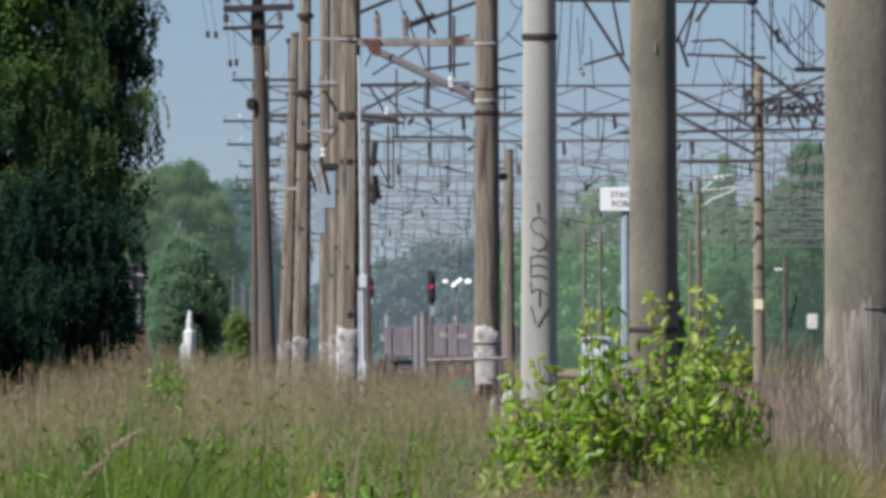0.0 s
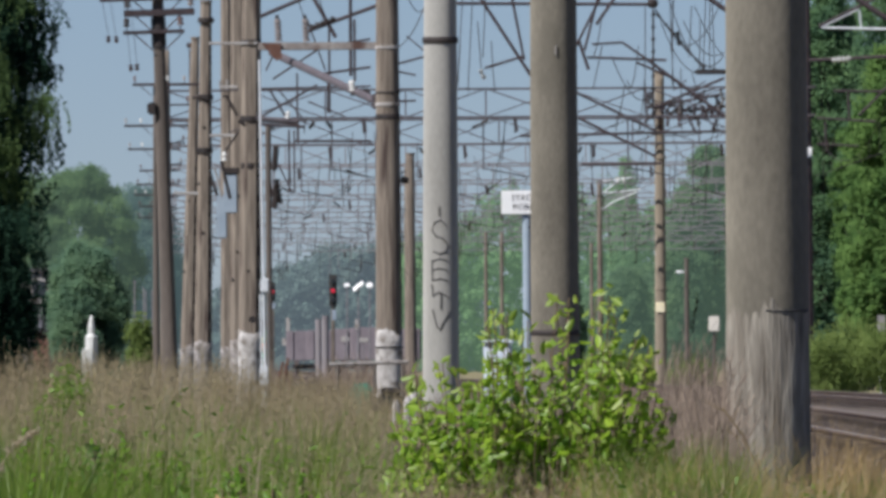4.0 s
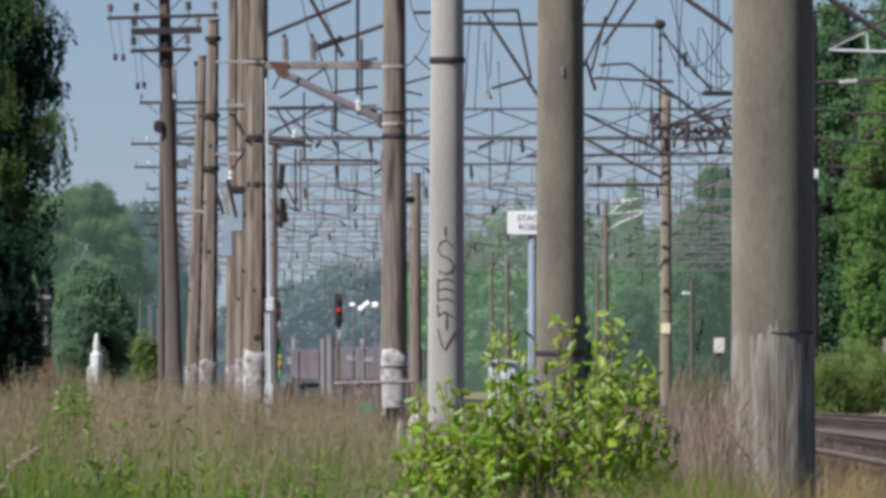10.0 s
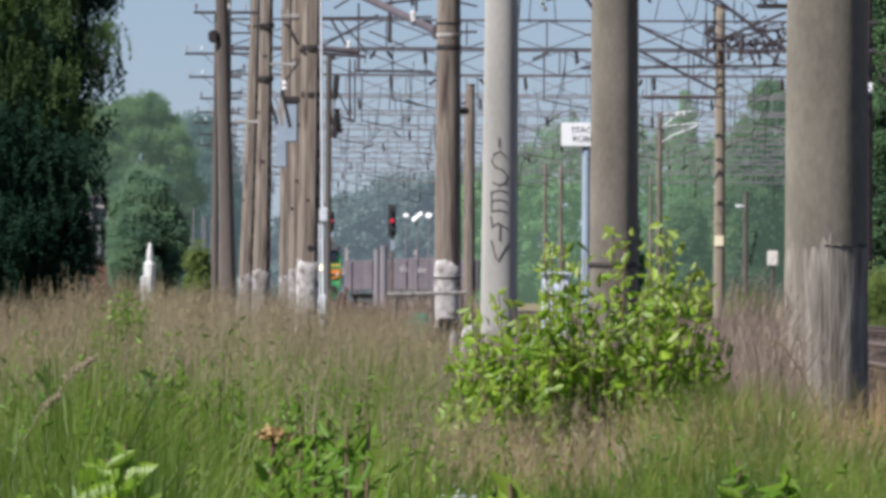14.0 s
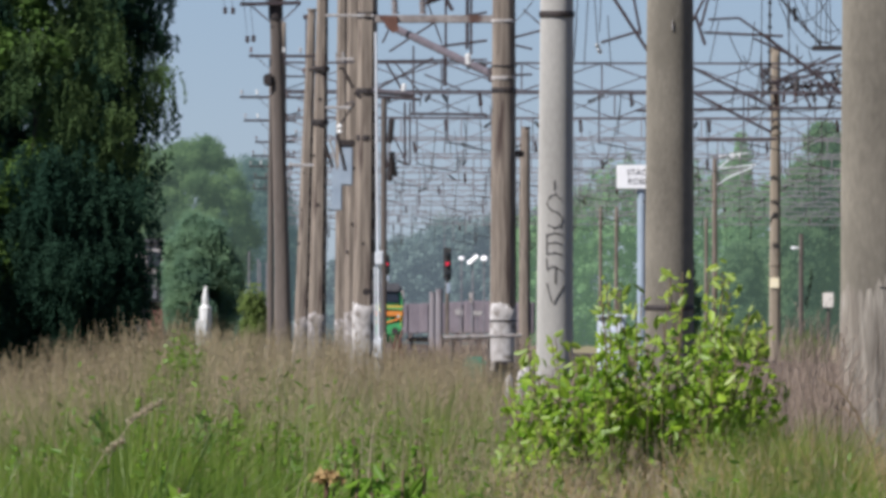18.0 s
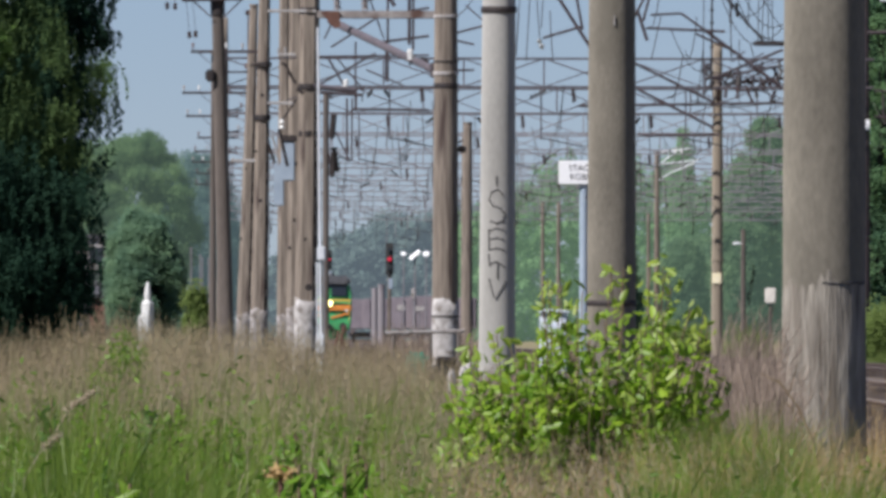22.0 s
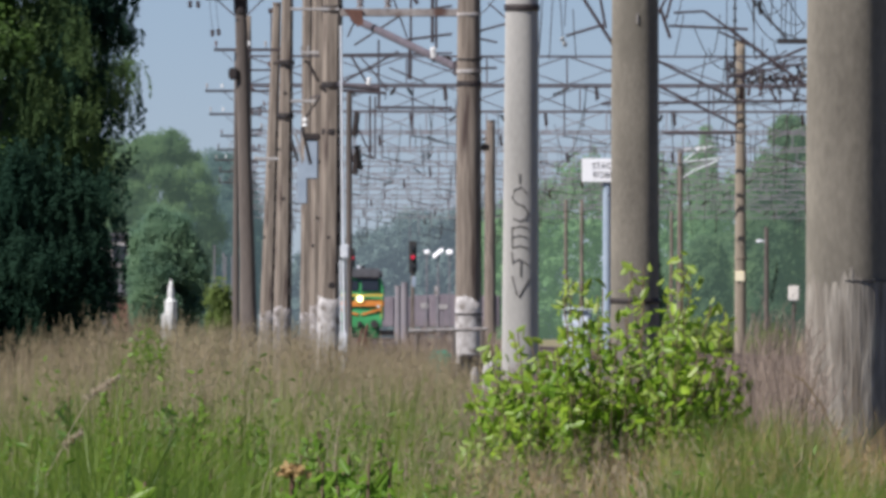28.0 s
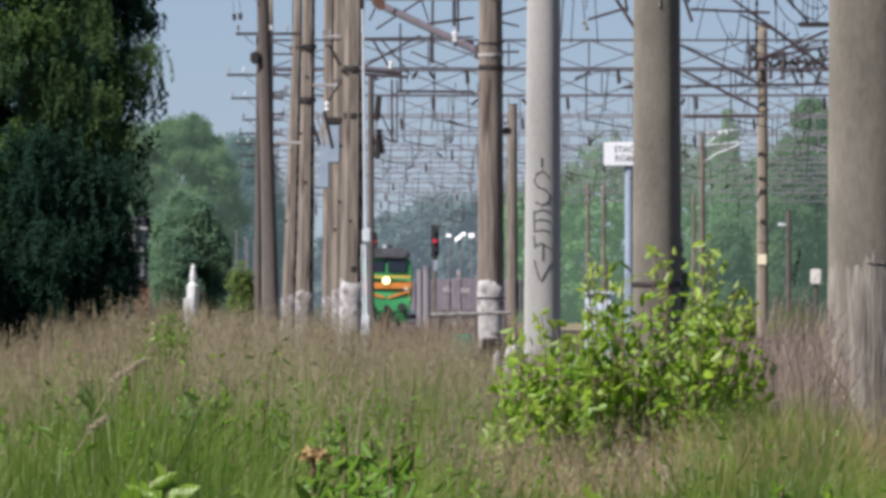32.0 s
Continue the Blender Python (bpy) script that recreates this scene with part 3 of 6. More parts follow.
# left row
def left_mast(u_x, y, h, r, label, wash, lean=(0, 0), taper=0.006):
    return mast((u_x, y, 0), h, r, CONCRETE_OLD, label, wash=wash, lean=lean, taper=taper, wob=0.035, group="left row of masts", sides=6)
m4 = left_mast(-3.57, 292, 11, 0.206, "brown-streaked concrete mast with a lime-washed foot and iron clamps", 1.546, (0, 0.6))
for z, e in ((5.223, 0.02), (4.413, 0.008), (6.54, 0.012)):
    part("clamp_band", bmx(lathe, [(0.16 + e, z - 0.05), (0.165 + e, z), (0.16 + e, z + 0.05)], 20), DARKIRON, m4)
m5 = left_mast(-4.221, 330, 12, 0.185, "old concrete mast standing close behind another", 1.474)
m6 = left_mast(-5.999, 400, 9.55, 0.224, "old concrete mast with clamps and a flat top", 1.508, (0, 0.85), 0.010)
m7 = left_mast(-7.488, 470, 10.042, 0.225, "leaning brown concrete mast further along", 1.44, (0, 1.7), 0.0115)
left_mast(-5.667, 420, 11, 0.18, "distant brown concrete mast among others", 1.402)
for z in (9.123, 7.306, 6.05):
    part("clamp_band", bmx(lathe, [(0.19, z - 0.06), (0.195, z), (0.19, z + 0.06)], 20), DARKIRON, m6)

# beam between the third mast and the left row
beam = thing("steel_crossbeam", (-2.282, 280, 6.246), "rust-patched steel beam with post insulators, bolted between two masts", "beam")
hw = (-1.327 - -3.339) / 2
part("girder", bmx(box, (0.05, 0, 0), (hw * 2, 0.14, 0.13), bevel=0.01), PATCHY, beam)
bm = bmesh.new()
corner = [(-hw + 0.1, 0.06), (-hw + 0.42, 0.05), (-hw + 0.44, -0.2), (-hw + 0.34, -0.24)]
front, rear = ([bm.verts.new((x, y, z)) for x, z in corner] for y in (-0.11, -0.08))
bm.faces.new(front[::-1]), bm.faces.new(rear)
for i in range(4):
    bm.faces.new((front[i], front[(i + 1) % 4], rear[(i + 1) % 4], rear[i]))
part("rust_plate", bm, REDRUST, beam, "rust-red gusset plate")
for ox in (-0.62, -0.16):
    part("post_insulator", bmx(insulator, (ox, 0, 0.08), (ox - 0.02, 0, 0.46), 0.07, 5), DULLPORC, beam)
    part("insulator_cap", bmx(tube, (ox - 0.02, 0, 0.42), (ox - 0.03, 0, 0.52), 0.03), DARKIRON, beam)
strut = thing("steel_strut", (-2.087, 279, 5.734), "round brown steel strut running down to a mast", "strut")
bm = bmesh.new()
tube(bm, (-3.033 - -2.087, 3, 6.18 - 5.734), (-1.263 - -2.087, -5.5, 5.228 - 5.734), 0.065, n=12)
part("pipe", bm, RUST, strut)
part("shoe", bmx(box, (-1.263 - -2.087, -5.4, 5.228 - 5.734), (0.16, 0.2, 0.24), bevel=0.02), RUST, strut)
part("post_insulator", bmx(insulator, (-1.653 - -2.087, -4, 5.427 - 5.734), (-1.672 - -2.087, -4, 5.593 - 5.734), 0.06, 3), GLASSY, strut)
iron = thing("angle_iron_stay", (-2.745, 300, 7.413), "dark rusty angle-iron stays between masts", "stay")
for a, b in (((-0.741, 0, -0.281), (0.802, 0, 0.361)), ((0.1, 0, -0.541), (1.383, 0, -0.08)), ((-0.2, 0, 0.882), (0.651, 0, -0.641)), ((0.912, 0, 0.681), (0.912, 0, -1.323))):
    part("angle_iron", bmx(tube, a, b, 0.035, n=6), DARKRUST, iron)
def stays(rows):
    """Thin angle irons between the masts, in the plane of the crossbeam."""
    for u0, v0, u1, v1, r in rows:
        A, B = [((u - 510) * 300 / 29940, 0, (28 - v) * 300 / 29940) for u, v in ((u0, v0), (u1, v1))]
        part("angle_iron", bmx(tube, A, B, r, n=5), DARKRUST, iron)


stays(((463, 165, 545, 112, 0.02), (451, 150, 463, 125, 0.018), (563, 75, 563, 226, 0.022), (608, 60, 608, 170, 0.024), (571, 106, 636, 95, 0.022), (440, 182, 636, 179, 0.02), (456, 182, 496, 250, 0.022), (471, 182, 520, 240, 0.016), (551, 156, 636, 145, 0.026), (506, 155, 506, 276, 0.018), (501, 275, 636, 276, 0.026), (441, 232, 541, 176, 0.022)))
stays(((526, 65, 556, 150, 0.016), (491, 255, 491, 366, 0.02), (500, 255, 500, 366, 0.016), (471, 315, 496, 366, 0.016), (525, 205, 590, 232, 0.016), (560, 225, 560, 160, 0.016), (440, 245, 520, 250, 0.03), (675, 142, 735, 126, 0.022), (680, 152, 716, 160, 0.02), (676, 206, 716, 205, 0.022), (700, 90, 735, 120, 0.014), (636, 190, 601, 192, 0.035)))
for a, b in (((0.2, 0, -0.471), (0.651, 0, -0.301)), ((0.902, 0, -1.623), (1.222, 0, -1.603)), ((-0.421, 0, -3.146), (-0.351, 0, -3.577)), ((1.804, 0, -3.166), (1.904, 0, -3.186))):
    part("strain_insulator", bmx(insulator, a, b, 0.07, 5), DARKIRON, iron)
# slots down the shaded edge of old shafts, their shade given by dark blocks
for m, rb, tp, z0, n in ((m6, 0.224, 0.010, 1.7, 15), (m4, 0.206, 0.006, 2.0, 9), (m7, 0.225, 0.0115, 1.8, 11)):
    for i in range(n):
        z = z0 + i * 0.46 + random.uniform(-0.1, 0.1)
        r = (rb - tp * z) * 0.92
        part("slot", bmx(box, (r * 0.72, -r * 0.62, z), (0.05, 0.06, random.uniform(0.08, 0.28)), Matrix.Rotation(radians(40), 4, "Z"), bevel=0.008), DARKIRON, m, "dark block standing for a shaded slot in the edge")
# spalled holes in the old shafts
for m, y, spots in ((m4, 292, ((418, 505, 4), (424, 590, 9), (404, 660, 4))), (m5, 330, ((391, 520, 4), (398, 470, 3), (406, 560, 4))), (m6, 400, ((338, 437, 5), (344, 598, 4), (332, 350, 4), (341, 250, 4), (336, 520, 3))), (m7, 470, ((311, 445, 4), (302, 505, 4), (308, 610, 4), (313, 380, 3)))):
    for u, v, s in spots:
        z, px = 1 + (668 - v) * y / 29940, y / 29940
        x = (u - 784) * px
        dx = m.matrix_world.inverted() @ Vector((x, y, z))
        rr = 0.185 - 0.006 * z
        ang = max(-0.8, min(0.8, dx.x / rr))
        part("spalled_hole", bmx(tube, (ang * rr * 0.99, -math.sqrt(1 - ang * ang) * rr * 1.0 + 0.02, z), (ang * rr * 1.02, -math.sqrt(1 - ang * ang) * rr * 1.0 - 0.004, z), s * px * 0.9, s * px * 0.7, 9), DARKIRON, m, "dark hole in the spalled concrete")
for t in (beam, strut):
    fold(t, m3)
fold(iron, m4)
arm = thing("insulator_arm", (-3.272, 289, 5.151), "short rusty arm with a white insulator at its tip", "bracket")
part("arm", bmx(tube, (-0.12, 0, 0.03), (-2.693 - -3.272, 0, -0.03), 0.05, n=8), RUST, arm)
part("insulator", bmx(insulator, (-2.857 - -3.272, 0, 0.03), (-2.838 - -3.272, 0, 0.16), 0.05, 2), GLASSY, arm)


# ---- lattice portals over the tracks ----
def portal(at, span, depth, label, right_leg=True):
    """Two concrete legs and a four-chord lattice beam with hangers."""
    t = thing("lattice_portal", at, label, "portal", "portals over the tracks")
    zb = 7.95
    # portals farther off take the steel paled to imitate haze
    steel = RUST if at[1] < 560 else HAZED_STEEL
    for x in (0, span) if right_leg else (0,):
        part("leg", bmx(lathe, [(0.19 - 0.006 * z, z) for z in (-0.1, 3, 6, 9, 9.9)], 14, 0.01, (x, 0)), CONCRETE_OLD, t, smooth=True)
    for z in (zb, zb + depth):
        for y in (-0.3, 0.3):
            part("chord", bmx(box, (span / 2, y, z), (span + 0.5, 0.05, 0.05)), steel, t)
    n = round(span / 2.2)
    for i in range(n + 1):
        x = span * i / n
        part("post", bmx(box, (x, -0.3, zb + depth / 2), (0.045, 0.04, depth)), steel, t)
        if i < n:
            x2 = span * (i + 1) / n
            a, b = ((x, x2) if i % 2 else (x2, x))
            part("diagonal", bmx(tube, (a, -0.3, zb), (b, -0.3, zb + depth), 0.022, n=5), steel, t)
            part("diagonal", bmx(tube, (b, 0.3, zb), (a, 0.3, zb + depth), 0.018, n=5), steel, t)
    for off in (-4.3, 0.0, 4.1, 8.2):
        x = line_x(at[1]) + off - at[0]
        if not 1 < x < span - 1:
            continue
        part("hanger", bmx(tube, (x, 0, zb), (x, 0, zb - 0.45), 0.02, n=6), DARKIRON, t)
        part("insulator", bmx(insulator, (x, 0, zb - 0.06), (x + 0.05, 0, zb - 0.42), 0.07, 4), BROWNPORC, t)
        part("drop_post", bmx(tube, (x - 0.9, 0, zb), (x - 0.9, 0, zb - 1.5), 0.025, n=6), steel, t)
        part("registration_arm", bmx(tube, (x - 0.9, 0, zb - 1.45), (x + 0.3, 0, zb - 1.7), 0.018, n=6), DARKIRON, t)
    for i in range(12):
        x, l = random.uniform(1, span - 1), random.uniform(0.25, 1.7)
        part("dropper", bmx(tube, (x, 0.1, zb + 0.05), (x + random.uniform(-0.1, 0.1), 0.1, zb - l), 0.014, n=4), DARKIRON, t)
    for i in range(5):
        x = random.uniform(1, span - 1)
        part("strain_insulator", bmx(insulator, (x, -0.1, zb - 0.1), (x + random.uniform(-0.5, 0.5), -0.1, zb - 0.3), 0.06, 4), DARKIRON, t)
    return t


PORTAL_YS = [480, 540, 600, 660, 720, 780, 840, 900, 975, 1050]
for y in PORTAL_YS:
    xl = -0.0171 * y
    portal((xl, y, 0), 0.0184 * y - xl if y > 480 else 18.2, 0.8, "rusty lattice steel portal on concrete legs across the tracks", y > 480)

# overhead wires with droppers, one thing for each track
for off in (-4.3, 0.0, 4.1, 8.2):
    w = thing("overhead_wire", (0, 0, 0), "thin copper contact and messenger wires with droppers", "overhead wire", "overhead wires")
    sup = [420] + PORTAL_YS
    for a, b in zip(sup, sup[1:]):
        bm = bmesh.new()
        xa, xb = (line_x(a) + off - 0.3, line_x(b) + off + 0.3)
        last = None
        for i in range(9):
            k = i / 8
            x, y = xa + (xb - xa) * k, a + (b - a) * k
            z = 7.55 - 1.25 * 4 * k * (1 - k)
            if last:
                tube(bm, last, (x, y, z), 0.012, n=4)
            if 0 < i < 8:
                tube(bm, (x, y, z), (x, y, 6.2), 0.007, n=4)
            last = (x, y, z)
        tube(bm, (xa, a, 6.2), (xb, b, 6.2), 0.012, n=4)
        part("wire_span", bm, DARKIRON, w)

# ---- nearer cantilevers over the first track ----
m_cb = mast((1.947, 335, 0), 9.8, 0.19, CONCRETE_OLD, "concrete mast carrying cantilever brackets", taper=0.006)
cb = thing("cantilever_bracket", (1.969, 335, 8.083), "rusty tube cantilever with hanging insulators", "bracket", "cantilevers")
for a, b, r in (((780, 33), (1138, 37), .035), ((700, 14), (884, 10), .035), ((884, 8), (908, 134), .028), ((822, 10), (938, 190), .035), ((838, 148), (905, 128), .028),
                ((1062, -12), (1000, 110), .028), ((1092, -8), (1036, 72), .035), ((1040, 20), (1015, 118), .028), ((1005, 100), (1022, 152), .035), ((1028, 107), (1082, 104), .025),
                ((1082, 104), (1122, 132), .025), ((1020, 130), (1160, 136), .028), ((1108, 140), (1180, 172), .025), ((1122, 132), (1262, 236), .035), ((1166, -22), (1266, 48), .05), ((960, -24), (1166, -22), .045), ((1062, -12), (1066, -22), .03), ((1092, -8), (1098, -22), .03)):
    A, B = [((q[0] - 960) * 335 / 29940, 0, (35 - q[1]) * 335 / 29940) for q in (a, b)]
    part("tube", bmx(tube, A, B, r, n=7), DARKRUST, cb)
part("dead_end_clamp", bmx(box, (3.111, 0, -1.365), (0.62, 0.1, 0.1), bevel=0.02), DARKIRON, cb)
part("end_ball", bmx(lathe, [(0.03, -0.1), (0.09, -0.07), (0.115, 0), (0.09, 0.07), (0.03, 0.1)], 12, 0, (3.939 - 1.969, 0)), DARKIRON, cb)
part("rod_insulator", bmx(insulator, (1.98, 0, -0.112), (1.969, 0, -2.294), 0.05, 9), DARKIRON, cb)
part("insulator", bmx(insulator, (-1.455, 0, -1.287), (-1.365, 0, -1.488), 0.06, 2), GLASSY, cb)
for a, b in (((2.014, 0, -0.168), (3.043, 0, -1.376)), ((2.462, 0, -0.559), (2.484, 0, -0.839))):
    part("stay_insulator", bmx(insulator, a, b, 0.045, 7), DARKIRON, cb)


def sag(name, a, b, drop, r=0.011, label="thin dark hanging wire"):
    """A slack wire between two points."""
    t = thing(name, a, label, "wire", "hanging wires")
    a, b = Vector(a), Vector(b)
    pts = [a.lerp(b, i / 10) - Vector((0, 0, drop * 4 * (i / 10) * (1 - i / 10))) - a for i in range(11)]
    cable(t, pts, r, name="hanging_wire")
    fold(t, m_cb)


def drop_wires(rows, y=330):
    for u0, v0, u1, v1, slack in rows:
        sag("hanging_wire", *[((u - 784) * y / 29940, y, 1 + (668 - v) * y / 29940) for u, v in ((u0, v0), (u1, v1))], slack)


drop_wires(((1123, 40, 1121, 230, 0), (1165, -20, 1172, 190, 0), (1176, -20, 1168, 120, 0), (1150, 66, 1226, 155, 0.35), (1190, 66, 1262, 122, 0.3), (1205, 40, 1200, 130, 0), (1220, 66, 1218, 158, 0), (1238, -20, 1236, 150, 0), (1090, 170, 1110, 110, 0.4), (1060, 250, 1085, 180, 0.3), (1102, 262, 1121, 170, 0.4), (1110, 240, 1130, 190, 0.5)))
drop_wires(((1185, 150, 1186, 260, 0), (1205, 158, 1250, 262, 0.2), (795, 105, 790, 180, 0), (826, 65, 832, 150, 0), (850, 100, 856, 190, 0.1), (1045, 65, 1030, 130, 0.1), (1100, 258, 1262, 254, 0.15), (1063, 128, 1130, 205, 0.3), (690, -20, 745, 20, 0.5), (1128, 20, 1262, 155, 0.35), (1155, -10, 1262, 128, 0.8), (1195, 110, 1262, 20, 0.25)))
drop_wires(((1210, 40, 1262, 130, 0.1), (790, 170, 800, 20, 0), (808, 190, 818, 10, 0), (835, 130, 842, -20, 0), (680, 110, 735, 30, 0.2), (500, -20, 525, 75, 0.1), (535, -20, 560, 60, 0.1), (1225, 150, 1232, -20, 0), (1245, 158, 1240, -20, 0), (1170, 180, 1172, 30, 0), (1030, 185, 1046, 110, 0), (985, 60, 1012, -20, 0)))

fold(cb, m_cb)
fold(arm, m4)
# masts of the right side
m8 = mast((6.547, 540, 0), 10.162, 0.19, SANDY, "tall slim concrete mast with a yellowish plate and rusty brackets", taper=0.004)
part("plate", bmx(box, (-0.02, -0.2, 2.713), (0.3, 0.03, 0.34), bevel=0.02), material("pale yellow enamel", (0.78, 0.68, 0.44), (0.86, 0.78, 0.56), 4, 0.4, 0.0), m8, "small pale yellowish plate")
for z in (9.116, 7.493, 3.309):
    part("clamp_band", bmx(lathe, [(0.195, z - 0.05), (0.2, z), (0.195, z + 0.05)], 16), DARKRUST if z > 8 else SANDY, m8)
for a, b in (((-2.666, -2, -0.609), (-0.114, -2, -1.867)), ((-2.576, -2, -1.436), (-0.15, -2, -2.657)), ((-4.463, -2, -1.975), (2.186, -2, -1.867)),
             ((-0.42, -2, -1.112), (2.042, -2, -0.681)), ((0.12, -2, -0.968), (2.042, -2, -0.178)), ((0.03, -2, -2.873), (-2.486, -2, -2.909))):
    part("bracket_tube", bmx(tube, (a[0], a[1], a[2] + 10.162), (b[0], b[1], b[2] + 10.162), 0.045, n=6), DARKRUST, m8)
for i in range(34):
    x, z = random.uniform(-0.5, 2.1), random.uniform(8.629, 9.711)
    part("insulator", bmx(insulator, (x, -2, z), (x + random.uniform(-0.3, 0.3), -2, z - random.uniform(0.2, 0.5)), 0.075, 3), random.choice((BROWNPORC, BROWNPORC, DARKIRON, DARKRUST, DARKRUST, GREYPORC)), m8)
for i in range(22):
    x, z = random.uniform(-0.2, 1.7), random.uniform(8.719, 9.621)
    part("clamp_rod", bmx(tube, (x, -2, z), (x + random.uniform(0.3, 1.0), -2, z + random.uniform(-0.4, 0.4)), 0.025, n=5), DARKRUST, m8)
m9 = mast((10.004, 480.8, 0), 11.517, 0.19, DARKRUST, "slim dark mast with a small white plate beside the portal", taper=0.006)
part("plate", bmx(box, (0.05, -0.2, 6.9), (0.2, 0.03, 0.3), bevel=0.01), WHITE, m9, "small white plate")
m10 = mast((10.434, 400, 0), 10.459, 0.19, SANDY, "tall concrete mast with a white-washed foot beside the far track", taper=0.003, wash=1.374)
part("plate", bmx(box, (-0.08, -0.2, 3.445), (0.16, 0.03, 0.3), bevel=0.01), WHITE, m10, "small white plate")
gantry = thing("side_gantry", (9.432, 400, 8.121), "rusty horizontal tube and braces with white insulators", "bracket", "cantilevers")
for a, b, r, m in (((1412, 138), (1575, 131), .045, DARKRUST), ((1435, -12), (1552, 66), .07, DARKRUST), ((1430, 78), (1560, 14), .04, DARKRUST), ((1490, 12), (1570, 12), .04, DARKRUST),
                   ((1434, 80), (1568, 84), .03, GALV), ((1436, 78), (1500, 48), .03, GALV), ((1502, 50), (1505, 82), .025, GALV),
                   ((1455, 192), (1545, 194), .03, DARKRUST), ((1425, 240), (1530, 247), .03, DARKRUST), ((1481, 196), (1483, 246), .03, DARKRUST), ((1500, 236), (1560, 176), .03, DARKRUST), ((1425, 286), (1500, 290), .025, DARKRUST), ((1440, 246), (1441, 288), .03, DARKRUST)):
    A, B = [((q[0] - 1490) * 400 / 29940, 0, (135 - q[1]) * 400 / 29940) for q in (a, b)]
    part("tube", bmx(tube, A, B, r, n=7), m, gantry)
part("insulator", bmx(insulator, (-0.501, -0.3, -0.045), (-0.06, -0.3, -0.005), 0.08, 4), GLASSY, gantry)
fold(gantry, m10)
# small lamp post and sign boards on the right
lp = thing("lamp_post", (7.104, 520, 0), "short grey post with a white lamp on a side arm", "lamp post")
part("post", bmx(tube, (0, 0, 0), (0, 0, 4.161), 0.085, 0.07, 10), TIMBER, lp)
part("arm", bmx(tube, (0, 0, 3.709), (-0.25, 0, 3.744), 0.03), GALV, lp)
part("lamp_head", bmx(box, (-0.22, 0, 3.727), (0.22, 0.2, 0.1), bevel=0.03), WHITE, lp)
sb = thing("line_side_board", (7.174, 470, 0), "white weathered board on a grey post", "sign")
part("post", bmx(tube, (0, 0, 0), (0, 0, 2.224), 0.04, n=10), TIMBER, sb)
part("board", bmx(box, (0, -0.08, 2.02), (0.3, 0.03, 0.42), bevel=0.02), CREAM, sb)
sb2 = thing("line_side_board", (12.575, 500, 0), "small white board on a post near bushes", "sign")
part("post", bmx(tube, (0, 0, 0), (0, 0, 2.303), 0.05, n=10), GALV, sb2)
part("board", bmx(box, (0, -0.07, 2.052), (0.24, 0.03, 0.5), bevel=0.02), GREYPORC, sb2)
# poles standing further off in the gaps
for u, v, d, r in ((705, 300, 520, 0.16), (700, 318, 640, 0.15), (1040, 350, 700, 0.13), (1025, 460, 820, 0.1), (866, 440, 820, 0.11), (838, 440, 880, 0.11)):
    mast(((u - 784) * d / 29940, d, 0), 1 + (668 - v) * d / 29940, r, CONCRETE_OLD, "slim distant concrete mast", taper=0.004, group="distant masts")

fc = thing("cantilever_bracket", (7.6, 702, 6.0), "pale galvanised cantilever with white insulators on a far mast", "bracket", "cantilevers")
for a, b in (((1036, 372), (1112, 364)), ((1058, 389), (1108, 368)), ((1040, 350), (1100, 343)), ((1040, 402), (1062, 388)), ((1036, 380), (1075, 346))):
    A, B = [((q[0] - 1108) * 702 / 29940, 0, (455 - q[1]) * 702 / 29940) for q in (a, b)]
    part("tube", bmx(tube, A, B, 0.035, n=6), GALV, fc)
for u, v in ((1073, 347), (1084, 347), (1040, 376)):
    part("insulator", bmx(insulator, ((u - 1108) * 702 / 29940, -0.1, (455 - v) * 702 / 29940 - 0.08), ((u - 1108) * 702 / 29940, -0.1, (455 - v) * 702 / 29940 + 0.08), 0.08, 2), GLASSY, fc)

# ---- telegraph poles ----
def telegraph(at, h, arms, lean, label, mat=None, r=0.13, pots=None, pot_r=0.05):
    t = thing("telegraph_pole", at, label, "telegraph pole", "telegraph poles")
    t.matrix_world = t.matrix_world @ pose(0, 0, 0, 0, lean)
    part("post", bmx(lathe, [(r - 0.006 * z, z) for z in np.linspace(-0.1, h, 10)], 16, 0.03), mat or TIMBER, t, smooth=True)
    for z, x0, x1, th in arms:
        part("crossarm", bmx(box, ((x0 + x1) / 2, -0.14, z), (x1 - x0, 0.1, th), bevel=0.008), DARKRUST, t)
        n = max(2, round((x1 - x0) / 0.4))
        for i in range(n):
            x = x0 + 0.06 + (x1 - x0 - 0.12) * i / (n - 1)
            if abs(x) < 0.12:
                continue
            part("pin", bmx(tube, (x, -0.14, z), (x, -0.14, z + 0.14), 0.012, n=6), DARKIRON, t)
            part("insulator", bmx(insulator, (x, -0.14, z + 0.1), (x, -0.14, z + 0.24), pot_r, 2), random.choice(pots or (GLASSY, BROWNPORC, BROWNPORC, BROWNPORC, GREYPORC)), t)
        for s in (-1, 1):
            if (x0 if s < 0 else x1) * s > 0.4:
                part("brace", bmx(tube, (s * 0.42, -0.14, z), (s * 0.1, -0.13, z - 0.3), 0.012, n=6), RUST, t)
    return t


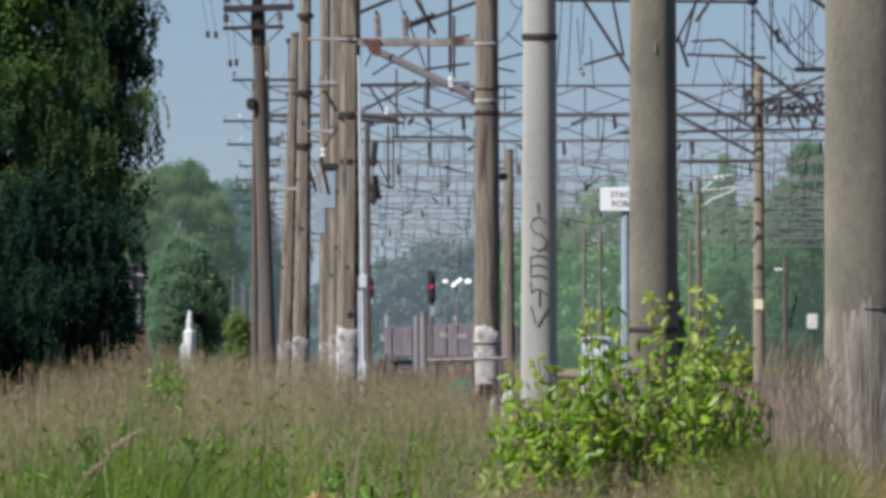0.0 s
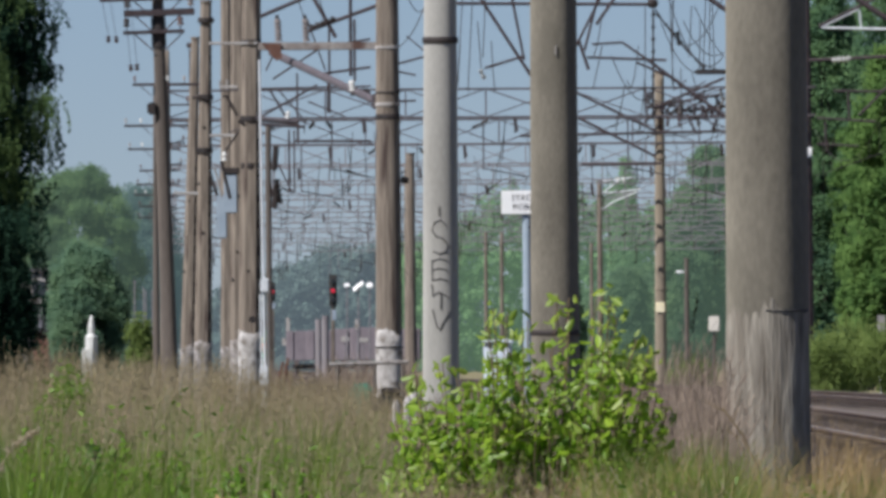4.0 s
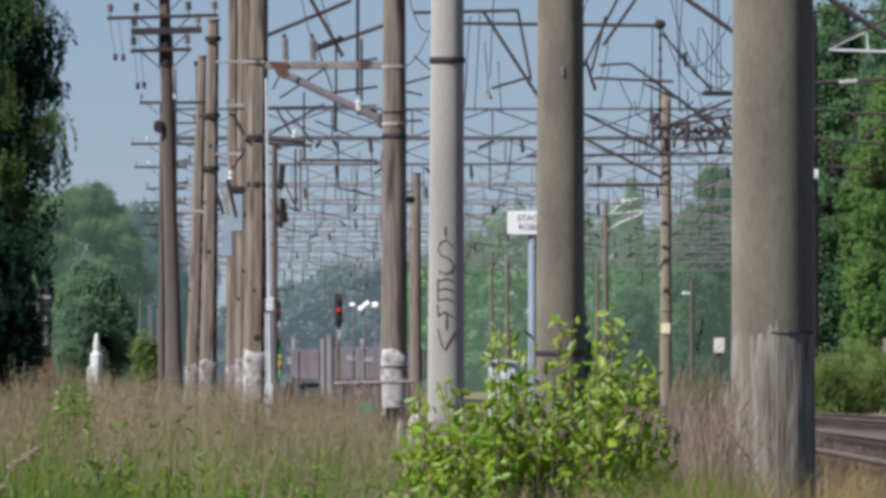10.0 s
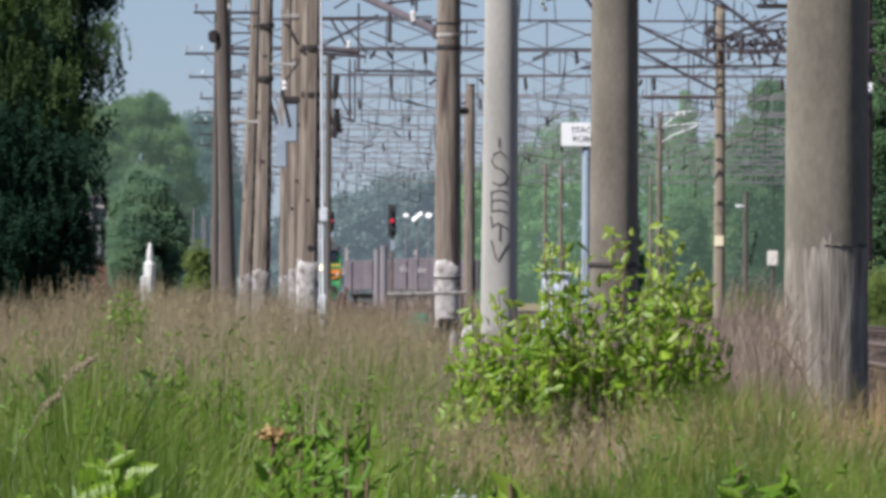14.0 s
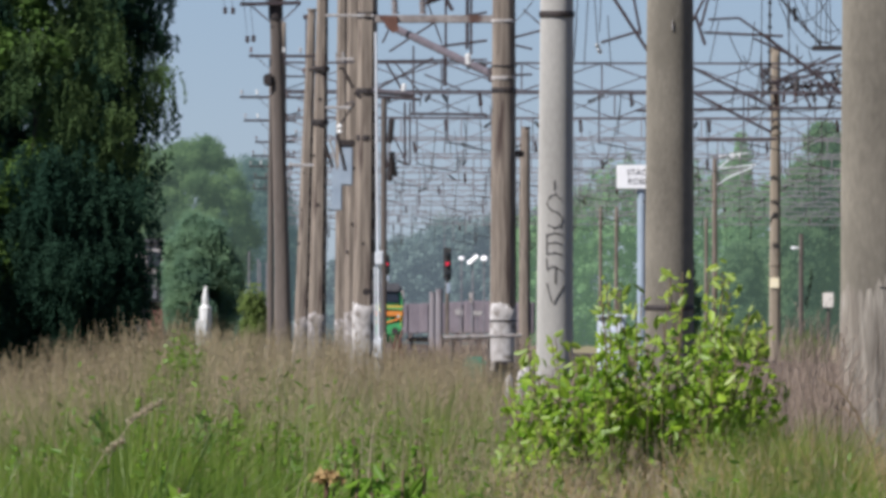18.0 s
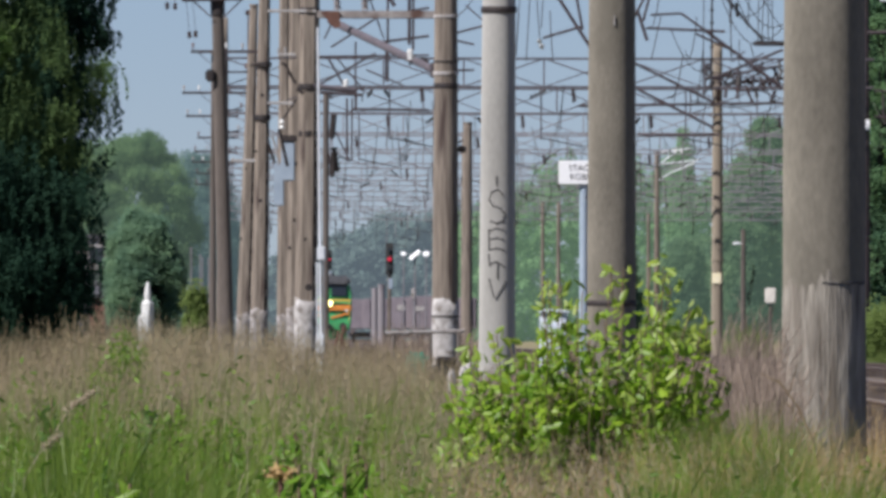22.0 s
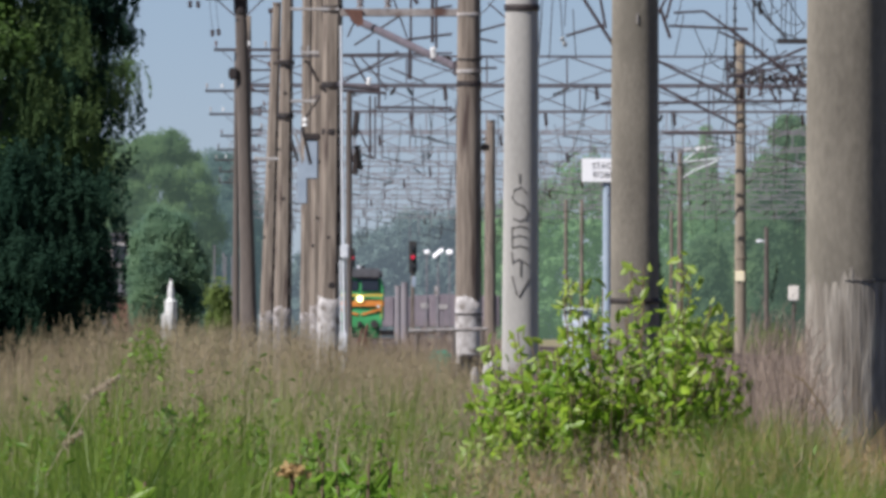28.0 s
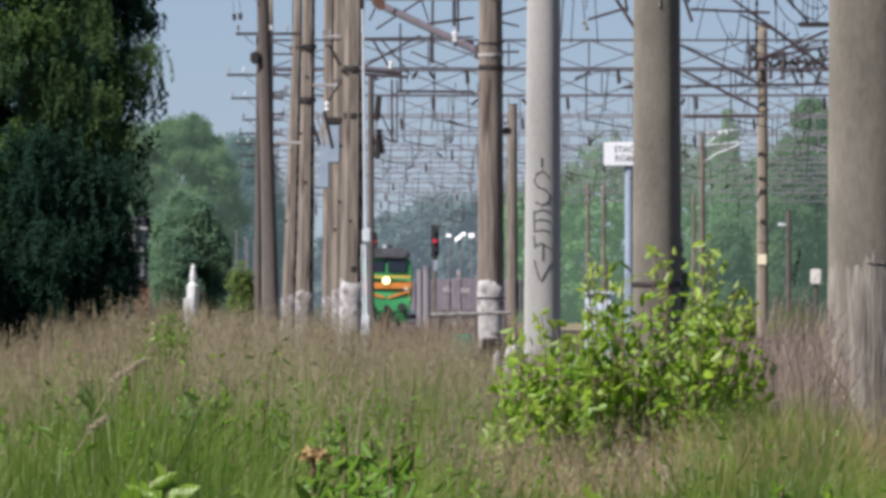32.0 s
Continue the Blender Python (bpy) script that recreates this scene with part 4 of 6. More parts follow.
t1 = telegraph((-4.654, 277, 0), 9.0, ((7.40, -0.85, 0.95, 0.05), (6.986, -0.95, 0.88, 0.055), (6.755, -0.56, 0.6, 0.11), (6.44, -0.58, 0.42, 0.06)), -1.6, "leaning grey timber telegraph pole with rusty crossarms", r=0.135, pots=(BROWNPORC, BROWNPORC, DARKIRON, DULLPORC), pot_r=0.065)
for u, v in ((176, 90), (190, 91), (214, 142), (225, 141)):
    x, z = (u - 265) * 277 / 29940, 1 + (668 - v) * 277 / 29940
    part("hanging_insulator", bmx(insulator, (x, -0.2, z + 0.05), (x, -0.2, z - 0.06), 0.045, 2), BROWNPORC, t1)
    part("tie_wire", bmx(tube, (x, -0.2, z + 0.05), (x - 0.08, -0.2, 6.986), 0.004, n=4), DARKIRON, t1)
part("iron_collar", bmx(lathe, [(0.118, 6.181), (0.118, 6.671)], 14, 0.02), DARKIRON, t1)
part("fuse_box", bmx(box, (-0.15, -0.08, 5.191), (0.16, 0.16, 0.2), bevel=0.03), DARKIRON, t1)
for d, x0, x1 in ((457, -0.6, 1.3), (536, -0.98, 1.05), (594, -0.95, 0.9), (660, -0.62, 1.0), (711, -0.8, 0.8), (755, -0.95, 0.95), (810, -0.8, 0.9), (870, -0.9, 0.9)):
    telegraph((-0.0177 * d, d, 0), 8.75 if d > 500 else 8.6, ((8.55, x0, x1, 0.075), (8.0, 0.1, 0.95, 0.05)), 0, "telegraph pole with insulator crossarms", RUST if d in (536, 660) else TIMBER, 0.1)

# ---- boxes and posts in the left group ----
tb = thing("transformer_box", (-3.925, 296, 3.63), "pale blue-grey metal box with a dark lid fixed to a mast", "electrical box")
part("transformer_box", bmx(box, (0, 0, 0.34), (0.24, 0.2, 0.68), bevel=0.02), BLUEGREY, tb, "pale blue-grey metal box")
part("lid", bmx(box, (0.02, 0, 0.74), (0.28, 0.24, 0.12), bevel=0.02), DARKIRON, tb)
part("bracket", bmx(box, (0.1, 0.15, 0.3), (0.3, 0.3, 0.06), bevel=0.01), DARKIRON, tb)
tb2 = thing("cable_cabinet", (-4.138, 300, 3.224), "narrow pale blue-grey cabinet fixed to a mast", "electrical box")
part("cable_cabinet", bmx(box, (0, 0, 0.38), (0.18, 0.16, 0.76), bevel=0.015), BLUEGREY, tb2, "narrow pale blue-grey cabinet")
part("bracket", bmx(box, (0.06, 0.15, 0.5), (0.1, 0.3, 0.06), bevel=0.01), DARKIRON, tb2)
ins = thing("strain_insulator", (-4.02, 295, 4.626), "white insulator on a curved iron hook", "insulator")
part("body", bmx(insulator, (0, 0, -0.1), (0, 0, 0.08), 0.055, 2), GLASSY, ins)
part("hook", bmx(tube, (0, 0, 0.05), (0.25, 0.05, 0.42), 0.02), DARKIRON, ins)
part("arm", bmx(tube, (-0.05, 0, -0.1), (0.1, 0, -0.75), 0.03), DARKIRON, ins)
for v, u0, u1 in ((101, 350, 436), (264, 350, 395), (178, 370, 400), (366, 285, 330)):
    ca = thing("mast_clamp_bar", ((u0 + u1 - 1568) / 2 * 288 / 29940, 288.0, 1 + (668 - v) * 288 / 29940), "flat whitish iron bar clamped across the masts", "clamp")
    part("bar", bmx(box, (0, 0, 0), ((u1 - u0) * 288 / 29940, 0.05, 0.05), bevel=0.008), LIME, ca)
    fold(ca, m4)
lat = thing("lattice_post", (-7.439, 480, 0), "slim grey lattice steel post among the masts", "post")
z0, z1 = 0.0, 10.042
for s in (-0.07, 0.07):
    part("chord", bmx(tube, (s, 0, z0), (s, 0, z1), 0.018, n=5), RUST, lat)
for i in range(36):
    a = z0 + (z1 - z0) * i / 36
    part("lacing", bmx(tube, (0.07 * (-1) ** i, 0, a), (-0.07 * (-1) ** i, 0, a + (z1 - z0) / 36), 0.01, n=4), RUST, lat)
part("head", bmx(box, (0.02, 0, z1), (0.34, 0.12, 0.14), bevel=0.02), DARKRUST, lat)
elbow = thing("iron_elbow", (-3.816, 290, 5.436), "dark iron elbows bolted to the masts", "bracket")
for pts, r in (([(376, 196), (384, 198), (392, 214), (402, 232)], .03), ([(372, 188), (404, 186)], .02), ([(352, 326), (358, 350), (366, 372)], .03), ([(360, 322), (366, 340), (374, 376)], .022), ([(404, 240), (412, 246), (416, 250)], .035), ([(322, 200), (336, 197), (350, 203)], .03), ([(386, 262), (400, 256), (406, 258)], .016), ([(372, 170), (373, 186)], .022), ([(384, 168), (384, 186)], .022)):
    part("elbow", bmx(hose, [((u - 390) * 290 / 29940, -1.6, (210 - v) * 290 / 29940) for u, v in pts], r), DARKIRON if r > .024 else GREYPORC if r == .022 else RUST, elbow)
fold(elbow, m4)
for t in (tb, tb2, ins):
    fold(t, m4)
gp = thing("signal_mast", (-2.87, 255, 0), "thin bright galvanised post with a grey junction box", "post")
gp.matrix_world = gp.matrix_world @ pose(0, 0, 0, 0, -0.7)
part("post", bmx(tube, (0, 0, 0), (0, 0, 5.582), 0.024, 0.018, 10), GALV, gp)
part("junction_box", bmx(box, (0.02, -0.03, 2.175), (0.13, 0.1, 0.22), bevel=0.02), GALV, gp)
part("conduit", bmx(tube, (-0.05, 0, 0), (-0.05, 0, 2.048), 0.012), GALV, gp)
part("conduit", bmx(tube, (0.05, 0.02, 0.1), (0.05, 0.02, 2.261), 0.009), GALV, gp)
part("base_bracket", bmx(box, (-0.01, -0.02, 0.813), (0.13, 0.1, 0.3), bevel=0.02), GALV, gp)
lk = thing("loudspeaker_post", (-4.629, 420, 0), "brown post with two dark column loudspeakers", "loudspeaker")
part("post", bmx(tube, (0, 0, 0), (0, 0, 6.892), 0.085, 0.07, 12), TIMBER, lk)
for z in (6.092, 5.152):
    part("speaker_column", bmx(box, (0.17, 0, z), (0.15, 0.2, 0.68), Matrix.Rotation(radians(5), 4, "Y"), bevel=0.05), DARKIRON, lk)


# ---- light signals ----
def light_signal(at, z_head, label):
    t = thing("railway_signal", at, label, "signal", "light signals")
    part("post", bmx(tube, (0, 0, 0), (0, 0, z_head + 0.3), 0.09, n=12), CONCRETE_OLD, t)
    bm = bmesh.new()
    box(bm, (0, -0.15, z_head), (0.42, 0.08, 1.7), bevel=0.03)
    part("backboard", bm, BOGIE, t, "black oblong backboard")
    for k in range(3):
        z = z_head + 0.5 - 0.5 * k
        part("hood", bmx(tube, (0, -0.18, z + 0.02), (0, -0.45, z + 0.02), 0.16, 0.16, 12), BOGIE, t)
        part("lens", bmx(tube, (0, -0.44, z), (0, -0.47, z), 0.11, n=14), REDLIGHT if k == 1 else WINDOW, t, "glowing red lens" if k == 1 else "unlit lens")
    part("plate", bmx(box, (0.06, -0.2, z_head - 1.3), (0.22, 0.03, 0.55), bevel=0.01), BLUEGREY, t, "pale plate")
    return t


light_signal((-16.668, 1545, 0), 7.554, "black three-lamp railway signal showing red")
light_signal((-6.523, 900, 0), 4.848, "black three-lamp railway signal showing red beside the far tracks")
# floodlights and far yard
for u, v, w, h in ((592, 531, 0.32, 0.3), (612, 533, 0.75, 0.3), (632, 531, 0.36, 0.4)):
    fl = thing("floodlight_mast", ((u - 784) * 1000 / 29940, 1000, 0), "yard lamp whose white reflector glares in the sun", "lamp", "yard lamps")
    z = 1 + (668 - v) * 1000 / 29940
    part("post", bmx(tube, (0, 0, 0), (0, 0, z), 0.04, n=8), HAZED_STEEL, fl)
    bm = bmesh.new()
    box(bm, (0, -0.2, z), (w, 0.15, h), Matrix.Rotation(radians(-40 if w > 0.5 else 0), 4, "Y") @ Matrix.Rotation(radians(-45), 4, "X"), bevel=0.05)
    part("reflector", bm, WHITE, fl)
for u, v, w, h, d in ((610, 600, 0.3, 0.6, 1002), (588, 626, 0.5, 0.35, 1002), (620, 628, 0.6, 0.3, 1002), (487, 603, 0.35, 1.6, 1560), (484, 630, 0.8, 0.7, 1560)):
    bo = thing("white_marker", ((u - 784) * d / 29940, d, 0), "small white marker board in the yard", "marker", "yard markers")
    z = 1 + (668 - v) * d / 29940
    part("post", bmx(tube, (0, 0, 0), (0, 0, z), 0.035, n=8), HAZED_STEEL, bo)
    part("board", bmx(box, (0, -0.1, z), (w, 0.05, h), bevel=0.03), LIME, bo)


def wagon(at, length, h, turn):
    t = thing("goods_wagon", at, "purplish brown open goods wagon standing in the yard", "wagon", "standing wagons", turn=turn)
    part("body", bmx(box, (0, 0, 1.2 + (h - 1.2) / 2), (3.0, length, h - 1.2), bevel=0.04), WAGON, t)
    for i in range(9):
        y = -length / 2 + 0.3 + (length - 0.6) * i / 8
        for s in (-1, 1):
            part("side_rib", bmx(box, (s * 1.54, y, 1.2 + (h - 1.2) / 2), (0.09, 0.14, h - 1.25), bevel=0.015), WAGON, t)
    for s in (-1, 0, 1):
        part("end_rib", bmx(box, (s * 1.2, -length / 2 - 0.04, 1.2 + (h - 1.2) / 2), (0.12, 0.09, h - 1.25), bevel=0.015), WAGON, t)
    for y in (-length * 0.33, length * 0.33):
        b = part("bogie", bmx(box, (0, y, 0.75), (2.2, 2.6, 0.35), bevel=0.05), HAZED_GEAR, t)
        for dy in (-0.9, 0.9):
            for s in (-0.76, 0.76):
                part("wheel", bmx(tube, (s - 0.06, y + dy, 0.48), (s + 0.06, y + dy, 0.48), 0.46, n=18), HAZED_GEAR, b)
    for s in (-0.9, 0.9):
        part("buffer", bmx(tube, (s, -length / 2, 1.06), (s, -length / 2 - 0.5, 1.06), 0.2, n=12), HAZED_GEAR, t)
    return t


for u, d, h in ((640, 1150, 3.4), (560, 1190, 3.3), (606, 1240, 3.5), (680, 1200, 3.4), (522, 1260, 3.4)):
    wagon(((u - 784) * d / 29940, d, 0), 13.5, h, 1.0)

# slim masts of the yard that stand close together
for u, v, d, r in ((541, 592, 900, 0.17), (553, 586, 930, 0.2)):
    mast(((u - 784) * d / 29940, d, 0), 1 + (668 - v) * d / 29940, r, YARD, "slim grey-purple concrete mast of the far yard", taper=0.003, group="yard masts")

# ---- station limit sign ----
sg = thing("station_limit_sign", (1.06, 250, 0), "white station-limit board with black letters on a pale blue-grey post", "sign")
part("post", bmx(tube, (0, 0.04, 0), (0, 0.04, 3.405), 0.068, n=14), BLUEGREY, sg)
sw, shh = 0.80, 0.35
bd = part("board", bmx(box, (0.685 + sw / 2 - 1.06, -0.05, 3.355), (sw, 0.025, shh), bevel=0.008), WHITE, sg)
for word, z in (("STACIJAS", 3.413), ("ROBEŽA", 3.28)):
    cu = bpy.data.curves.new("lettering", "FONT")
    cu.body, cu.size, cu.align_x, cu.extrude = word, 0.125, "CENTER", 0.002
    cu.offset = -0.001
    tmp = new("tmp", cu)
    me = bpy.data.meshes.new_from_object(tmp.evaluated_get(bpy.context.evaluated_depsgraph_get()))
    bpy.data.objects.remove(tmp)
    me.transform(pose(0.685 + sw / 2 - 1.06 - 0.0, -0.066, z - 0.03, 90, 0, 0) @ Matrix.Diagonal((1.0, 1, 1, 1)))
    part_of("lettering", me, INK, bd, "black capital letters")
part("bolt", bmx(tube, (0.03, -0.03, 2.987), (0.03, -0.06, 2.987), 0.015), DARKIRON, sg)

# ---- low equipment ----
cab = thing("relay_cabinet", (0.494, 200, 0), "low pale blue relay cabinet behind the shrub", "cabinet")
part("body", bmx(box, (0, 0, 0.62), (0.34, 0.3, 1.2), bevel=0.03), BLUEWHITE, cab)
part("roof", bmx(box, (0.0, -0.02, 1.24), (0.38, 0.34, 0.05), bevel=0.02), BLUEWHITE, cab)
part("door", bmx(box, (0, -0.16, 0.62), (0.28, 0.02, 0.95), bevel=0.006), BLUEWHITE, cab)
eq = thing("switch_machine", (-1.027, 265, 0), "dark iron point machine on the ground by a mast", "point machine")
part("case", bmx(box, (0, 0, 0.32), (0.42, 0.5, 0.4), bevel=0.05), BOGIE, eq)
part("lid", bmx(box, (0, -0.02, 0.56), (0.34, 0.46, 0.1), bevel=0.03), DARKIRON, eq)
part("rod", bmx(tube, (-0.2, 0, 0.25), (-0.5, 0, 0.2), 0.03), DARKIRON, eq)
for u, v, d, s in ((699, 738, 178, 0.07), (712, 726, 179, 0.085), (677, 744, 178, 0.05)):
    st = thing("white_stone", ((u - 784) * d / 29940, d, 0), "lime-washed marker stone in the grass", "stone", "white stones")
    z = 1 + (668 - v) * d / 29940
    s *= 0.9
    part("stone", bmx(lathe, [(s * 0.9, 0), (s, z * 0.6), (s * 0.8, z), (s * 0.3, z + 0.06)], 9, 0.4), LIME, st)
stk = thing("rusty_stakes", (-2.6, 256, 0), "bent rusty iron stakes in the dead weeds", "stakes")
for x0, x1, z in ((-0.09, -0.02, 1.02), (0.0, 0.06, 1.08), (0.08, 0.02, 0.96)):
    part("stake", bmx(hose, [(x0, 0, 0), (x0, 0.02, z * 0.7), (x1, 0, z)], 0.022, 6), REDRUST, stk)
pipe = thing("barrier_pipe", (-1.244, 268, 0), "low pale horizontal pipe on short posts", "barrier")
part("rail", bmx(tube, (-2.005 - -1.244, 0, 0.973), (-0.752 - -1.244, 0, 1.009), 0.03), LIME_DIM, pipe)
for u in (575, 640, 690):
    x = (u - 645) * 268 / 29940
    part("post", bmx(tube, (x, 0, 0), (x, 0, 0.991), 0.03), TIMBER, pipe)
gm = thing("green_tarpaulin", (-1.627, 290, 0), "turquoise green cover over a low stack", "cover")
part("sheet", bmx(box, (0, 0, 0.574 / 2 + 0.05), (0.38, 0.4, 0.613), bevel=0.06), material("turquoise cover", (0.03, 0.25, 0.17), (0.05, 0.33, 0.23), 4, 0.5), gm)

# ---- left background ----
mon = thing("white_monument", (-11.202, 520, 0), "white stone monument in front of trees", "monument")
bm = bmx(lathe, [(0.19, 0), (0.17, 1.85), (0.09, 1.95), (0.1, 2.15), (0.07, 2.4), (0.02, 2.52)], 10, 0.3)
box(bm, (-0.12, 0, 0.75), (0.36, 0.4, 1.5), bevel=0.05)
part("monument", bm, GLASSY, mon)
hs = thing("brick_shed", (-13.43, 560, 0), "small dark red brick shed under trees", "shed")
part("wall", bmx(box, (0, 1, 1.1), (1.1, 2, 2.2)), BRICK, hs)
part("roof", bmx(box, (0, 1, 2.28), (1.35, 2.3, 0.14), Matrix.Rotation(radians(6), 4, "X"), bevel=0.02), ROOF, hs)
part("door", bmx(box, (0.18, -0.02, 0.95), (0.5, 0.05, 1.8), bevel=0.01), BOGIE, hs)
wh = thing("white_house", (-15.9, 606, 0), "small white plastered house half hidden by birches", "house")
# added dark wall stands for the vegetation below the white part
part("wall", bmx(box, (0, 1.5, 1.6), (2.9, 3, 3.2), bevel=0.03), ROOF, wh, "dark lower wall standing in for vegetation")
part("gable", bmx(box, (0, 1.5, 3.75), (2.94, 3.04, 1.1), bevel=0.03), LIME, wh, "white plastered upper wall")
part("window", bmx(box, (1.0, -0.04, 3.7), (0.5, 0.05, 0.6), bevel=0.02), WINDOW, wh)
part("roof", bmx(box, (0, 1.5, 4.38), (3.2, 3.3, 0.14), bevel=0.02), ROOF, wh)
for u, v, d in ((216, 522, 640), (232, 535, 660), (236, 540, 700), (247, 540, 720)):
    mast(((u - 784) * d / 29940, d, 0), 1 + (668 - v) * d / 29940, 0.04, HAZED_STEEL, "thin distant grey post", taper=0.004, group="distant posts", name="thin_post")

# ---- the approaching locomotive ----
loco = thing("diesel_locomotive", (0, 0, 0), "green diesel locomotive with orange and yellow stripes and a lit headlight", "locomotive")
L = 17.0
bm = bmesh.new()
sec = [(-1.46, 1.25), (-1.48, 2.0), (-1.47, 3.2), (-1.38, 3.7), (-1.05, 4.1), (-0.5, 4.28), (0.5, 4.28), (1.05, 4.1), (1.38, 3.7), (1.47, 3.2), (1.48, 2.0), (1.46, 1.25)]
rings = []
for y, sx, dz in ((0.0, 0.96, -0.05), (0.35, 1.0, 0.0), (L - 0.35, 1.0, 0.0), (L, 0.96, -0.05)):
    rings.append([bm.verts.new((x * sx, y + (0.28 if y == 0 and z > 2.7 else 0), z + (dz if z > 3 else 0))) for x, z in sec])
for a, b in zip(rings, rings[1:]):
    for i in range(len(sec)):
        j = (i + 1) % len(sec)
        bm.faces.new((a[i], a[j], b[j], b[i]))
bm.faces.new(rings[0]), bm.faces.new(rings[-1][::-1])
bmesh.ops.recalc_face_normals(bm, faces=bm.faces)
part("body", bm, GREEN, loco)
part("roof", bmx(box, (0, L / 2 + 0.3, 4.22), (2.5, L - 1, 0.3), bevel=0.12), ROOF, loco, "sooty grey roof")
part("roof_hood", bmx(box, (0, 0.55, 4.06), (2.76, 1.0, 0.74), bevel=0.2), ROOF, loco, "dark front of the roof")
part("exhaust", bmx(tube, (0.1, 7, 4.3), (0.1, 7, 4.62), 0.25, n=12), ROOF, loco)
part("horn", bmx(tube, (-0.1, 0.9, 4.5), (-0.1, 0.4, 4.5), 0.06, 0.11), GALV, loco)
for s in (-1, 1):
    w = part("windscreen", bmx(box, (s * 0.62, 0.18, 3.36), (1.05, 0.1, 0.62), Matrix.Rotation(radians(-4), 4, "X"), bevel=0.03), WINDOW, loco, "dark windscreen")
    part("frame", bmx(box, (s * 0.62, 0.2, 3.02), (1.15, 0.1, 0.06), bevel=0.01), GREEN, w)
    part("marker_lamp", bmx(tube, (s * 1.12, 0.1, 2.1), (s * 1.12, -0.08, 2.1), 0.1, n=12), GLASSY, loco)
    part("buffer", bmx(tube, (s * 0.88, 0.1, 1.06), (s * 0.88, -0.55, 1.06), 0.2, 0.24, 14), BOGIE, loco, "dark buffer")
    part("handrail", bmx(tube, (s * 1.3, -0.06, 1.4), (s * 1.3, -0.06, 2.6), 0.02), YELLOW, loco)
    part("side_window", bmx(box, (s * 1.46, 1.3, 3.1), (0.06, 0.8, 0.6), bevel=0.02), WINDOW, loco)
part("upper_stripe", bmx(box, (0, -0.012, 2.78), (2.86, 0.1, 0.14), bevel=0.02), YELLOW, loco, "yellow stripe")
part("front_stripe", bmx(box, (0, -0.012, 2.28), (2.88, 0.1, 0.36), bevel=0.02), ORANGE, loco, "broad orange stripe across the front")
for s in (-1, 1):
    part("chevron", bmx(box, (s * 0.72, -0.012, 1.78), (1.3, 0.08, 0.14), Matrix.Rotation(radians(s * -16), 4, "Y"), bevel=0.01), ORANGE, loco, "orange chevron")
    part("side_stripe", bmx(box, (s * 1.485, L / 2, 2.28), (0.03, L - 0.8, 0.36), bevel=0.005), ORANGE, loco)
hl = part("headlight", bmx(tube, (0, 0.05, 2.58), (0, -0.1, 2.58), 0.26, n=20), GREEN, loco)
part("lens", bmx(tube, (0, -0.1, 2.58), (0, -0.14, 2.58), 0.2, n=20), BEAM, hl, "glowing warm white headlight")
part("buffer_beam", bmx(box, (0, 0.1, 1.06), (2.7, 0.3, 0.5), bevel=0.03), GREEN, loco)
part("coupler", bmx(box, (0, -0.3, 1.04), (0.3, 0.6, 0.3), bevel=0.05), BOGIE, loco)
part("plough", bmx(box, (0, 0.1, 0.48), (2.3, 0.2, 0.55), Matrix.Rotation(radians(18), 4, "X"), bevel=0.03), GREEN, loco, "green snow plough")
part("fuel_tank", bmx(box, (0, L / 2, 0.75), (2.4, 4.2, 0.8), bevel=0.1), BOGIE, loco)
for y in (3.6, L - 3.6):
    b = part("bogie", bmx(box, (0, y, 0.8), (2.4, 4.4, 0.5), bevel=0.06), BOGIE, loco)
    for dy in (-1.85, 0, 1.85):
        for s in (-0.76, 0.76):
            part("wheel", bmx(tube, (s - 0.07, y + dy, 0.53), (s + 0.07, y + dy, 0.53), 0.52, n=20), BOGIE, b)


# ---- trees ----
def blobs_of(n, cx, cy, z0, z1, rx, rr, seed, taper=0.0, pinch=1.0):
    """A stack of overlapping ellipsoids that makes an uneven crown."""
    q = random.Random(seed)
    out = []
    for i in range(n):
        k = i / max(1, n - 1)
        wide = rx * (1 - taper * k) * math.sin(math.pi * min(0.97, 0.14 + 0.8 * k)) ** 0.5
        a = q.uniform(0, 6.28)
        o = wide * q.uniform(0.1, 0.55)
        r = rr * q.uniform(0.7, 1.25)
        out.append((cx + math.cos(a) * o * pinch, cy + math.sin(a) * o, z0 + (z1 - z0) * k, r, r, r * q.uniform(0.8, 1.3)))
    return out


# birch leaves are darkened to stand for shade cast by unseen trees
EDGE = [1.5, 1.6, 1.66, 1.75, 1.8, 1.83, 2.02, 2.05, 1.75, 1.55, 1.3, 1.2, 1.1, 1.0, 0.9]
tree("weeping_birch", (-6.75, 210, 0), 12.5, 0.2, blobs_of(24, -0.7, 0, 0.9, 12.6, 1.6, 1.05, 3) + [(e - 1.42 + 0.2 * math.sin(i), 0.1, 1.1 + i * 0.6, 0.78, 0.7, 0.6) for i, e in enumerate(EDGE)] + [(e - 0.66 - 0.25 * (i % 3), math.cos(i * 1.7) * 0.4, 0.9 + i * 0.2, 0.56, 0.6, 0.5) for i, e in enumerate(np.repeat(EDGE, 3))], 3000, 1, 0.13, 0.06, LEAF_SHADED, "tall dense birch darkened for shade, with drooping twigs", droop=0.6, strands=12, shell=0.35, even=0.65)
tree("weeping_birch", (-10.0, 217, 0), 13.5, 0.22, blobs_of(30, 0, 0, 0.8, 13, 2.6, 1.5, 4), 620, 1, 0.28, 0.11, LEAF_SHADED, "tall dense shade-darkened birch behind its neighbour", droop=0.5, strands=10, shell=0.3, even=0.65)
